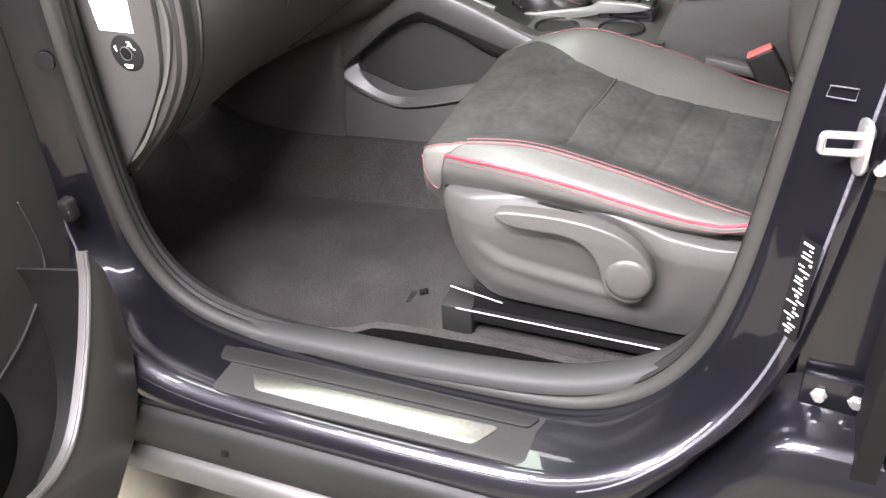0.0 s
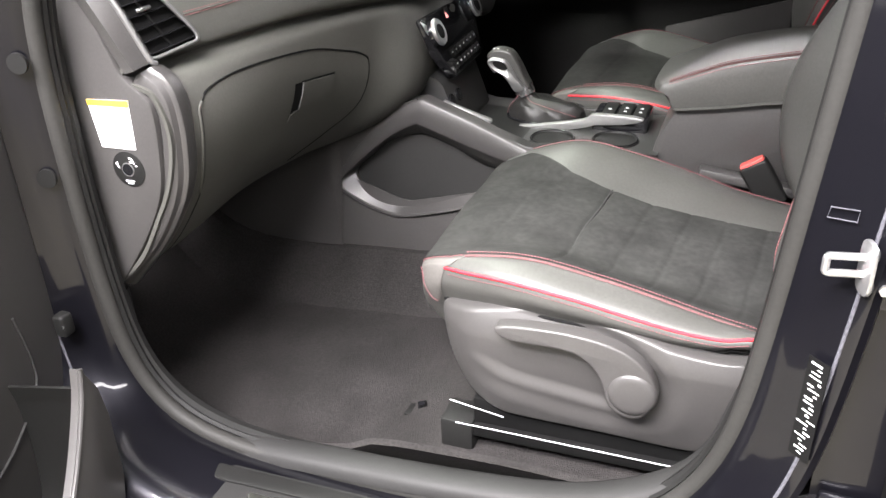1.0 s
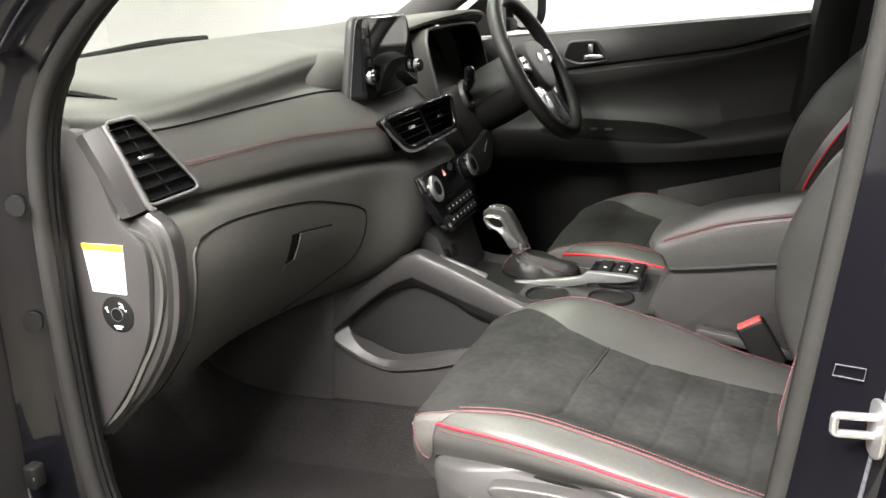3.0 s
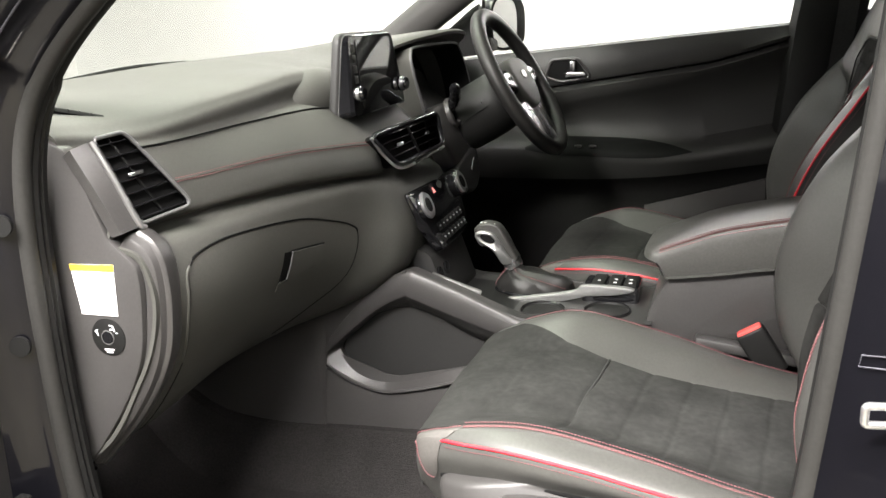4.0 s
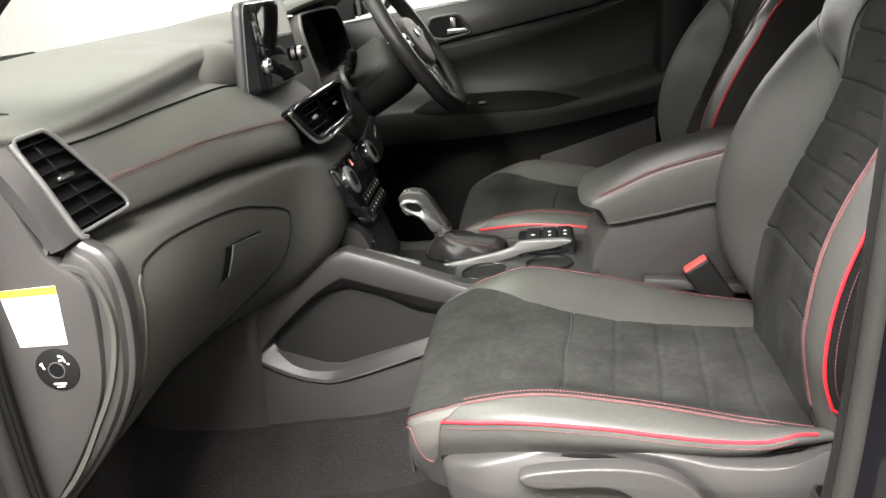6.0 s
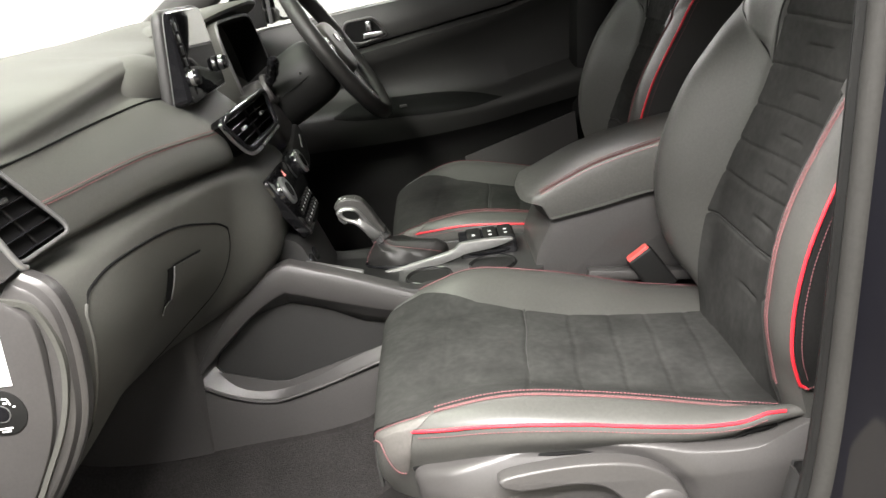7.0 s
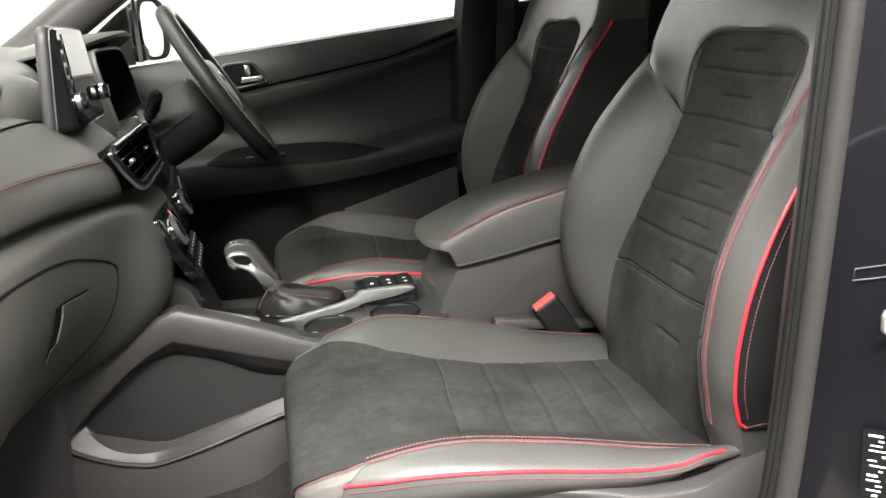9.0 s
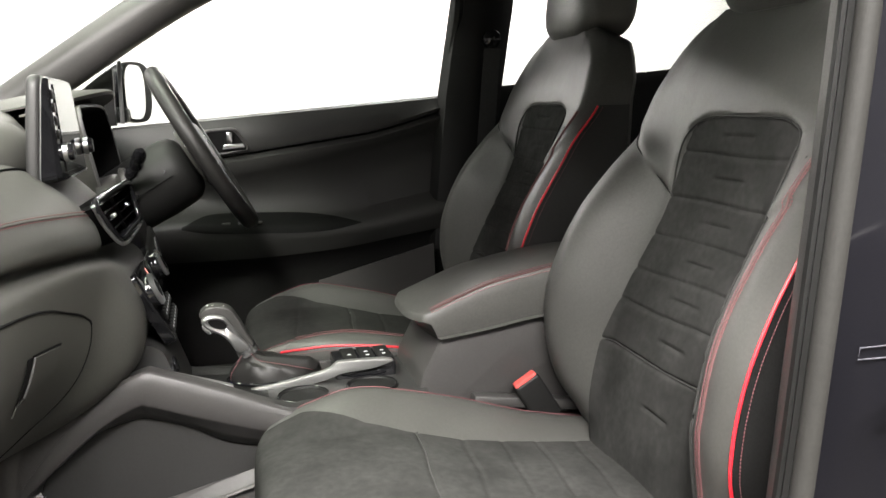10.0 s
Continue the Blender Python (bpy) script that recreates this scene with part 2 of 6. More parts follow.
def rounded(pts, r, n=5):
    """A polygon with its corners rounded by r."""
    out = []
    k = len(pts)
    for i in range(k):
        p, a, b = Vector(pts[i]), Vector(pts[i - 1]), Vector(pts[(i + 1) % k])
        da, db = (a - p), (b - p)
        q = min(r, da.length * 0.45, db.length * 0.45)
        s, e = p + da.normalized() * q, p + db.normalized() * q
        for j in range(n + 1):
            t = j / n
            out.append(tuple(s * (1 - t) ** 2 + p * 2 * t * (1 - t) + e * t * t))
    return out


def stitches(path, step=0.0046, size=0.0009, lift=(0, 0, 0)):
    """Short thread dashes along a path, in one mesh."""
    p = np.array(path, float) + np.array(lift)
    seg = np.linalg.norm(np.diff(p, axis=0), axis=1)
    s = np.concatenate([[0], np.cumsum(seg)])
    verts, faces = [], []
    for d in np.arange(0, s[-1] - step, step):
        a = np.array([np.interp(d, s, p[:, k]) for k in range(3)])
        b = np.array([np.interp(d + step * 0.76, s, p[:, k]) for k in range(3)])
        t = Vector(b - a).normalized()
        u = t.cross(Vector((0.3, 0.5, 0.8))).normalized()
        v = t.cross(u)
        base = len(verts)
        for q, w in ((a, 0.4), ((a + b) / 2, 1.0), (b, 0.4)):
            for c, e in ((1, 0), (0, 1), (-1, 0), (0, -1)):
                verts.append(tuple(Vector(q) + size * w * (u * c + v * e)))
        for r in (0, 4):
            for j in range(4):
                faces.append((base + r + j, base + r + (j + 1) % 4, base + r + 4 + (j + 1) % 4, base + r + 4 + j))
    me = bpy.data.meshes.new("tmp")
    me.from_pydata(verts, [], faces)
    bm = bmesh.new()
    bm.from_mesh(me)
    bpy.data.meshes.remove(me)
    return bm


# ---- the hall round the car ----
def slab(x0, x1, y0, y1, z0, z1, bevel=0.0):
    return rbox(x1 - x0, y1 - y0, z1 - z0, pose((x0 + x1) / 2, (y0 + y1) / 2, (z0 + z1) / 2), bevel)


single("ground", slab(-6, 6, -5, 7, -0.1, 0), GROUND, "sealed beige concrete floor of the photo hall", "floor", kind="structure")
single("wall_north", slab(-6, 6, 7, 7.15, 0, 3.0), WALL, "plain white painted hall wall", "wall", kind="structure")
# grey walls and ceiling are unseen; their tones set fill light and reflections
single("wall_south", slab(-6, 6, -5.15, -5, 0, 3.0), HALL_DARK, "unseen grey hall wall toned to set the bounce light", "wall", kind="structure")
single("wall_west", slab(-6.15, -6, -5, 7, 0, 3.0), WALL, "plain white painted hall wall", "wall", kind="structure")
single("wall_east", slab(6, 6.15, -5, 7, 0, 3.0), HALL_DARK, "unseen grey hall wall toned to set the bounce light", "wall", kind="structure")
single("ceiling", slab(-6, 6, -5, 7, 3.02, 3.15), CEIL, "unseen dark grey hall ceiling toned to curb bounce light", "ceiling", kind="structure")


# ---- body shell ----
def aperture(n=160):
    """The front door opening's edge seen from the side, as (x, z), clockwise from the sill's front."""
    pts = [(0.30, 0.436), (0.15, 0.445), (0.055, 0.49), (0.008, 0.58), (-0.008, 0.70), (-0.014, 0.95), (-0.004, 1.12),
           (0.05, 1.212), (0.14, 1.292), (0.30, 1.40), (0.46, 1.475), (0.66, 1.51), (0.87, 1.505), (0.950, 1.46),
           (0.953, 1.34), (0.943, 1.20), (0.925, 1.03), (0.903, 0.80), (0.885, 0.66), (0.852, 0.560), (0.795, 0.488),
           (0.725, 0.451), (0.65, 0.438), (0.48, 0.434)]
    a = cr(pts, n, closed=True)
    k = max(2, n // 50)
    for _ in range(3):
        a = sum(np.roll(a, s, axis=0) for s in range(-k, k + 1)) / (2 * k + 1)
    return a


def ring_sweep(low, rear, front=None, n=200):
    """Sweep a section round the opening; sections are (outward, y) rows for the sill, the rear and the front pillar."""
    front = front or rear
    a = aperture(n)
    rows = []

    def ease(v):
        v = min(1.0, max(0.0, v))
        return v * v * (3 - 2 * v)

    for i in range(n):
        t = a[(i + 1) % n] - a[i - 1]
        t /= np.linalg.norm(t)
        out = np.array([-t[1], t[0]])
        if out @ (a[i] - np.array([0.45, 0.95])) < 0:
            out = -out
        w, r = ease((-out[1] - 0.12) / 0.86), ease((out[0] + 0.7) / 1.4)
        up = 0.55 if out[1] > 0.6 else 1.0
        row = []
        for (d0, y0), (d1, y1), (d2, y2) in zip(low, rear, front):
            d, y = d0 * w + (d1 * r + d2 * (1 - r)) * up * (1 - w), y0 * w + (y1 * r + y2 * (1 - r)) * (1 - w)
            row.append((a[i][0] + out[0] * d, y, a[i][1] + out[1] * d))
        rows.append(row)
    return rows


body = thing("car_body", "dark blue metallic car body shell round the open passenger doorway", "car body", kind="structure")
part("door_frame", grid(ring_sweep(
    [(0.004, 0.03), (0.003, -0.004), (-0.001, -0.012), (-0.005, -0.03), (-0.006, -0.06), (-0.006, -0.09), (-0.006, -0.118), (-0.002, -0.130), (0.005, -0.138), (0.012, -0.143), (0.02, -0.146), (0.03, -0.147), (0.045, -0.145)],
    [(0.004, 0.03), (0.003, 0.004), (0.012, -0.006), (0.024, -0.015), (0.040, -0.029), (0.048, -0.036), (0.055, -0.042), (0.062, -0.048), (0.069, -0.051), (0.075, -0.048), (0.079, -0.036), (0.081, -0.01), (0.083, 0.03)],
    [(0.004, 0.03), (0.003, 0.004), (0.010, -0.004), (0.018, -0.010), (0.030, -0.016), (0.038, -0.022), (0.046, -0.030), (0.054, -0.040), (0.062, -0.050), (0.072, -0.058), (0.085, -0.063), (0.105, -0.065), (0.125, -0.06)]),
    close_v=True, thick=0.002), PAINT, body, "dark blue metallic painted door frame")
part("door_seal", tube([(x, 0.012, z) for x, z in aperture(200)], 0.0125, closed=True, seg=12), RUBBER, body, "soft grey rubber door seal")
part("seal_ridge", grid(ring_sweep([(-0.006, 0.020), (-0.013, 0.0185), (-0.0155, 0.024), (-0.011, 0.030)], [(-0.006, 0.020), (-0.011, 0.0185), (-0.0135, 0.024), (-0.010, 0.030)]), close_v=True, thick=0.002), PLASTIC_DARK, body, "narrow second ridge of the seal")
part("inner_seal_lip", grid(ring_sweep([(-0.010, 0.028), (-0.019, 0.034), (-0.017, 0.044)], [(-0.006, 0.028), (-0.012, 0.034), (-0.009, 0.044)]), close_v=True, thick=0.004),
     PLASTIC_DARK, body, "dark inner lip of the door seal")

# highlights on the frame's pressed folds, drawn as pale lines, and the lighter outer band of the seal on the centre
# pillar
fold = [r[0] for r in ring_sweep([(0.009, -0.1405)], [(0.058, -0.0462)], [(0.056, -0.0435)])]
part("fold_highlight", tube(fold, 0.0024, closed=True, seg=8), FOLD, body, "highlight painted along the frame's pressed fold")
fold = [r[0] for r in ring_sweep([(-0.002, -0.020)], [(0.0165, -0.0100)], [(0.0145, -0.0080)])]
part("inner_fold_highlight", tube(fold, 0.0014, closed=True, seg=8), FOLD, body, "highlight painted along the frame's inner fold")

# sill trim inside the seal
scuff = cr([(-0.045, 0.07, 0.64), (-0.028, 0.055, 0.57), (0.02, 0.030, 0.50), (0.085, 0.018, 0.466), (0.17, 0.016, 0.450), (0.34, 0.017, 0.452), (0.52, 0.019, 0.459), (0.68, 0.024, 0.474), (0.785, 0.037, 0.508), (0.85, 0.047, 0.565), (0.882, 0.052, 0.66)], 60)
rows = []
for i, p in enumerate(scuff):
    t = Vector(scuff[min(i + 1, 59)] - scuff[max(i - 1, 0)]).normalized()
    inn = Vector((0.45, p[1], 0.9)) - Vector(p)
    up = (inn - t * inn.dot(t)).normalized()
    c = Vector(p)
    rows.append([c + Vector((0, dy, 0)) + up * h for dy, h in ((-0.016, -0.014), (-0.013, -0.004), (-0.006, 0.002), (0.006, 0.005), (0.020, 0.0045), (0.029, -0.001), (0.033, -0.012), (0.036, -0.13))])
part("sill_trim", grid(rows, thick=0.003), SILL, body, "grained dark grey plastic sill trim")
part("sill_trim_joint", tube([(0.695, 0.014, 0.4765), (0.697, 0.024, 0.4815), (0.70, 0.042, 0.4830), (0.70, 0.053, 0.478)], 0.0012, seg=6), BLACK, body, "thin dark joint across the sill trim")

# rocker below the sill
def rocker(rows_yz):
    return grid([[(x, y, z) for y, z in rows_yz] for x in np.linspace(-0.7, 1.9, 30)], thick=0.003)


part("rocker_cladding", rocker([(-0.10, 0.414), (-0.142, 0.413), (-0.156, 0.408), (-0.164, 0.395), (-0.168, 0.37), (-0.170, 0.352), (-0.168, 0.345), (-0.10, 0.34)]), PLASTIC_DARK, body, "dark grey plastic rocker cladding under the sill")
part("rocker_lip", rocker([(-0.12, 0.343), (-0.169, 0.344), (-0.180, 0.338), (-0.186, 0.325), (-0.184, 0.305), (-0.165, 0.292), (-0.10, 0.288), (0.1, 0.26)]), PLASTIC, body, "lighter grey lower lip of the cladding")
part("rocker_edge", tube([(x, -0.1475, 0.416) for x in np.linspace(-0.6, 1.2, 20)], 0.004, seg=8), BLACK, body, "dark seal strip along the rocker")
part("clip", lathe([(0.0, 0.0), (0.006, 0.0), (0.006, 0.002), (0.003, 0.004), (0.0, 0.004)], frame_of((0.245, -0.168, 0.375), (1, 0, 0), (0, 0, 1)) @ pose(0, 0, 0), 12), BLACK, body)
part("underbody", slab(-1.2, 2.2, -0.10, 1.75, 0.20, 0.26), BLACK, body, "dark underbody")
# fender and front body in front of the doorway
part("fender", grid([[(x, -0.075 - 0.03 * math.sin((z - 0.2) * 2.2), z) for z in np.linspace(0.25, 1.06, 12)] for x in np.linspace(-1.1, -0.16, 8)], thick=0.004), PAINT, body, "dark blue front wing")
part("hinge_panel", grid([[(x, y, z) for z in np.linspace(0.34, 1.16, 12)] for x, y in ((-0.16, -0.095), (-0.155, -0.02), (-0.13, 0.0), (-0.10, -0.006), (-0.08, -0.03))], thick=0.003), PAINT, body, "dark blue door hinge panel")
for x, z in ((-0.019, 1.032), (-0.024, 0.875)):
    part("grommet", lathe([(0.0, 0.0), (0.0135, 0.0), (0.0135, 0.005), (0.010, 0.008), (0.0, 0.008)], frame_of((x, -0.016, z), (0, 0, 1), (1, 0.25, 0)), 20), PLASTIC_DARK, body, "round rubber grommet")

# sill plate
plate = thing("sill_plate", "dark grey plastic sill plate with a bright brushed metal strip", "sill plate")
out = rounded([(0.162, -0.030), (0.182, -0.095), (0.215, -0.124), (0.668, -0.121), (0.694, -0.060), (0.688, -0.030)], 0.012)
part("cover", prism(out, 0.0045, pose(0, 0, 0.4462), 0.002), SILL, plate)
part("raised_ledge", prism(rounded([(0.178, -0.036), (0.188, -0.066), (0.66, -0.058), (0.672, -0.036)], 0.008), 0.004, pose(0, 0, 0.4502), 0.0018), PLASTIC_DARK, plate, "raised inner ledge of the plate")
out = rounded([(0.252, -0.076), (0.272, -0.107), (0.600, -0.107), (0.624, -0.068), (0.45, -0.072)], 0.008)
part("metal_strip", prism(out, 0.002, pose(0, 0, 0.4508), 0.0008), BRUSHED, plate, "bright brushed metal strip")

# B pillar, roof, far side
part("b_pillar", grid([[(x0 + dx, y, z) for dx, y in ((0.006, 0.028), (0.008, 0.060), (0.03, 0.10), (0.12, 0.13))]
                       for z, x0 in ((0.40, 0.88), (0.7, 0.895), (0.9, 0.913), (1.1, 0.935), (1.3, 0.952), (1.5, 0.96))], thick=0.004), PLASTIC, body, "grey plastic centre pillar trim")
# sill and pillar foot behind the centre pillar
rows = []
for x in np.linspace(0.80, 1.9, 60):
    top = smooth([(0.78, 0.385), (0.827, 0.418), (0.87, 0.455), (0.905, 0.497), (0.93, 0.54), (0.95, 0.564), (0.975, 0.573), (1.10, 0.571), (1.5, 0.56), (1.9, 0.56)])(x)
    rows.append([(x, -0.028, top + 0.04), (x, -0.030, top + 0.034), (x, -0.032, top + 0.026), (x, -0.040, top + 0.010), (x, -0.06, top + 0.003), (x, -0.085, top), (x, -0.097, top - 0.004), (x, -0.106, top - 0.014), (x, -0.118, top - 0.05), (x, -0.140, 0.385), (x, -0.146, 0.36)])
part("rear_sill", grid(rows, thick=0.003), PAINT, body, "dark blue painted sill and pillar foot under the rear door")
part("pillar_back", grid([[(x, -0.027 + 0.10 * max(0.0, 0.985 - x), z) for z in np.linspace(0.585, 1.30, 12)] for x in np.linspace(0.962 , 1.045, 8)], thick=0.003), PAINT, body, "dark blue hinge face of the pillar")
part("pillar_gap", slab(1.030, 1.055, -0.110, -0.022, 0.42, 1.15), BLACK, body, "dark gap beside the rear door")
roof = []
for x in np.linspace(-0.1, 2.3, 20):
    h = smooth([(-0.1, 1.30), (0.15, 1.46), (0.27, 1.525), (0.45, 1.57), (0.9, 1.60), (1.5, 1.60), (2.0, 1.56), (2.3, 1.48)])(x)
    roof.append([(x, 0.02 + 0.02 * k, h - 0.07 + 0.0 * k) if k == 0 else (x, 0.815 + (k - 4) / 4 * 0.76, h - 0.05 * abs((k - 4) / 4) ** 3) for k in range(9)])
part("roof", grid([r for r in roof if r[0][0] > 0.26], thick=0.03), HEADLINER, body, "grey headliner under the roof")


def bar(pts, w, t, seg=10):
    return tube(cr(pts, 24), w, seg=seg, flat=t)


part("a_pillar_far", bar([(-0.32, 1.54, 1.06), (-0.12, 1.525, 1.18), (0.02, 1.51, 1.272), (0.27, 1.49, 1.432), (0.48, 1.46, 1.535)], 0.05, 1.0), PLASTIC, body, "grey far windscreen pillar trim")
part("a_pillar_near", bar([(-0.42, 0.05, 1.10), (-0.12, 0.06, 1.235), (0.14, 0.075, 1.36), (0.45, 0.10, 1.53)], 0.035, 0.6), PLASTIC_DARK, body, "dark near windscreen pillar")
part("windscreen", grid([cr([(-0.50, 0.08, 1.10), (-0.56, 0.815, 1.12), (-0.50, 1.55, 1.10)], 12), cr([(0.36, 0.12, 1.50), (0.31, 0.815, 1.54), (0.36, 1.51, 1.50)], 12)], thick=0.004), CLEAR, body, "clear windscreen glass").visible_shadow = False
part("cowl", grid([cr([(-0.50, 0.04, 1.10), (-0.57, 0.815, 1.12), (-0.50, 1.6, 1.10)], 12), cr([(-0.75, 0.04, 1.06), (-0.85, 0.815, 1.08), (-0.75, 1.6, 1.06)], 12)], thick=0.01), BLACK, body, "black cowl below the windscreen")
part("bonnet", grid([cr([(-0.75, 0.0, 1.04), (-0.85, 0.815, 1.06), (-0.75, 1.64, 1.04)], 12), cr([(-1.7, 0.05, 0.92), (-1.8, 0.815, 0.95), (-1.7, 1.6, 0.92)], 12)], thick=0.01), PAINT, body, "dark blue bonnet")
part("firewall", slab(-0.50, -0.46, 0.02, 1.62, 0.26, 1.09), BLACK, body, "black bulkhead behind the dashboard")
part("wiper", tube(cr([(-0.53, 0.50, 1.140), (-0.525, 0.71, 1.156), (-0.525, 0.92, 1.168), (-0.535, 1.14, 1.166)], 20), 0.008, seg=8), BLACK, body, "black wiper blade")
part("kick_panel", slab(-0.46, -0.03, 0.045, 0.075, 0.30, 0.95), PLASTIC_DARK, body)

# near side in front and behind, far sill, tail
part("rear_quarter_near", slab(1.95, 2.6, -0.02, 0.03, 0.3, 1.15), PLASTIC_DARK, body)
part("tail_wall", slab(2.55, 2.6, 0.02, 1.62, 0.3, 1.05), PLASTIC_DARK, body)
# unseen slab added to keep light out of the driver's footwell
part("footwell_light_block", slab(-0.50, -0.09, 1.60, 1.64, 0.26, 1.12), BLACK, body)
part("far_side_panel", slab(-0.5, 2.6, 1.66, 1.70, 0.26, 1.0), PAINT, body)

# ---- carpet ----
fl = []
for x in np.linspace(-0.46, 2.5, 75):
    z0 = smooth([(-0.46, 0.62), (-0.36, 0.50), (-0.24, 0.37), (-0.10, 0.325), (0.1, 0.325), (0.32, 0.345), (0.40, 0.375), (0.6, 0.385), (1.2, 0.385), (2.5, 0.385)])(x)
    r = []
    for y in np.concatenate([np.linspace(0.06, 0.70, 34), np.linspace(0.72, 1.62, 24)]):
        z = z0 + 0.006 * noise.noise((x * 6, y * 6, 0))
        z += max(0.0, 0.115 - y) * 1.6
        ys = min(0.592, max(0.55, 0.60 + 0.3 * x))
        z += 0.120 * max(0.0, min(1.0, (y - ys) / 0.05)) * (1 if y < 0.8 else max(0, min(1, (1.10 - y) / 0.1)))
        r.append((x, y, z))
    fl.append(r)
single("floor", grid(fl, thick=0.01), CARPET, "charcoal needle-felt carpet of the footwell", "carpet", kind="structure")


# ---- seats ----
# cushion: middle line, bolster rise, plan half width, piping and hem heights along x
CUSHION_MID = smooth([(0.396, 0.640), (0.399, 0.660), (0.405, 0.672), (0.415, 0.680), (0.43, 0.686), (0.447, 0.689), (0.50, 0.692), (0.60, 0.688), (0.75, 0.655), (0.90, 0.632), (0.98, 0.622)])
BOLSTER_UP = smooth([(0.396, 0.0), (0.43, 0.004), (0.48, 0.020), (0.55, 0.038), (0.64, 0.038), (0.74, 0.036), (0.85, 0.020), (0.98, 0.012)])
BOLSTER_DOOR = smooth([(0.396, 0.0), (0.43, 0.006), (0.48, 0.018), (0.55, 0.026), (0.64, 0.030), (0.74, 0.032), (0.85, 0.022), (0.98, 0.012)])
HALF_DOOR = smooth([(0.396, 0.165), (0.402, 0.185), (0.412, 0.200), (0.43, 0.212), (0.454, 0.222), (0.495, 0.242), (0.543, 0.257), (0.59, 0.265), (0.657, 0.270), (0.85, 0.268), (0.906, 0.264), (0.98, 0.25)])
HALF_IN = smooth([(0.396, 0.165), (0.402, 0.190), (0.412, 0.212), (0.43, 0.235), (0.45, 0.249), (0.47, 0.263), (0.50, 0.272), (0.55, 0.276), (0.80, 0.272), (0.98, 0.25)])
PIPING_Z = smooth([(0.396, 0.636), (0.402, 0.656), (0.412, 0.671), (0.43, 0.684), (0.454, 0.691), (0.495, 0.699), (0.543, 0.705), (0.60, 0.704), (0.66, 0.697), (0.73, 0.683), (0.80, 0.671), (0.85, 0.668), (0.872, 0.672), (0.886, 0.675), (0.906, 0.673), (0.98, 0.668)])
HEM_Z = smooth([(0.396, 0.590), (0.41, 0.604), (0.439, 0.624), (0.45, 0.634), (0.52, 0.651), (0.59, 0.658), (0.66, 0.656), (0.73, 0.649), (0.80, 0.643), (0.85, 0.645), (0.87, 0.651), (0.98, 0.655)])
# backrest: middle, crest of each bolster and its outer edge along z
BACK_X = smooth([(0.60, 0.925), (0.70, 0.942), (0.80, 0.965), (0.90, 0.998), (1.00, 1.040), (1.10, 1.066), (1.20, 1.092), (1.32, 1.15)])
BACK_W = smooth([(0.60, 0.235), (0.70, 0.258), (0.80, 0.272), (0.90, 0.276), (1.00, 0.268), (1.10, 0.258), (1.18, 0.248), (1.25, 0.220), (1.29, 0.18), (1.32, 0.11)])
CREST_X = smooth([(0.60, 0.935), (0.66, 0.922), (0.695, 0.912), (0.77, 0.902), (0.81, 0.905), (0.88, 0.919), (0.945, 0.946), (1.01, 0.986), (1.09, 1.042), (1.16, 1.080), (1.24, 1.112), (1.32, 1.155)])
CREST_D = smooth([(0.60, 0.215), (0.77, 0.228), (0.95, 0.226), (1.01, 0.222), (1.09, 0.222), (1.145, 0.238), (1.20, 0.22), (1.25, 0.195), (1.32, 0.08)])
EDGE_X = smooth([(0.60, 0.945), (0.70, 0.924), (0.75, 0.910), (0.79, 0.908), (0.835, 0.914), (0.888, 0.929), (0.95, 0.957), (1.0, 0.988), (1.035, 1.012), (1.08, 1.042), (1.145, 1.098), (1.22, 1.135), (1.32, 1.172)])
EDGE_D = smooth([(0.60, 0.255), (0.70, 0.272), (0.79, 0.288), (0.95, 0.286), (1.035, 0.276), (1.08, 0.268), (1.145, 0.254), (1.20, 0.246), (1.25, 0.222), (1.29, 0.18), (1.32, 0.11)])
INNER_X = smooth([(0.60, 0.965), (0.65, 0.945), (0.715, 0.907), (0.80, 0.892), (0.89, 0.905), (0.99, 0.950), (1.065, 1.008), (1.125, 1.062), (1.20, 1.095), (1.32, 1.155)])


def cushion_z(x, d):
    """Height of the cushion at x, d across from the middle."""
    rise = BOLSTER_DOOR(x) if d < 0 else BOLSTER_UP(x)
    d = abs(d)
    z = CUSHION_MID(x)
    k = min(1.0, max(0.0, (d - 0.115) / 0.105))
    z += rise * (k * k * (3 - 2 * k))
    if d > 0.22:
        q = min(1.0, (d - 0.22) / 0.055)
        z -= 0.022 * q * q
    z += 0.004 * math.cos(d / 0.12 * 1.57) * (1 if d < 0.12 else 0)
    return z


def stitch_d(x):
    return min(0.213, HALF_DOOR(x) - 0.012)


def bolster_section(x, n=40):
    """The door-side bolster at x as (across, z): stitch line, piping line, hem."""
    hs, half, pz, gz = stitch_d(x), HALF_DOOR(x), PIPING_Z(x), HEM_Z(x)
    zs = cushion_z(x, -hs)
    w = half - hs
    puff = 0.007 * min(1.0, w / 0.04)
    return cr([(hs, zs), (hs + 0.35 * w, zs + (pz - zs) * 0.3 + puff), (hs + 0.75 * w, zs + (pz - zs) * 0.72 + puff), (half, pz),
               (half + 0.003, pz - 0.45 * (pz - gz)), (half - 0.010, gz)], n)


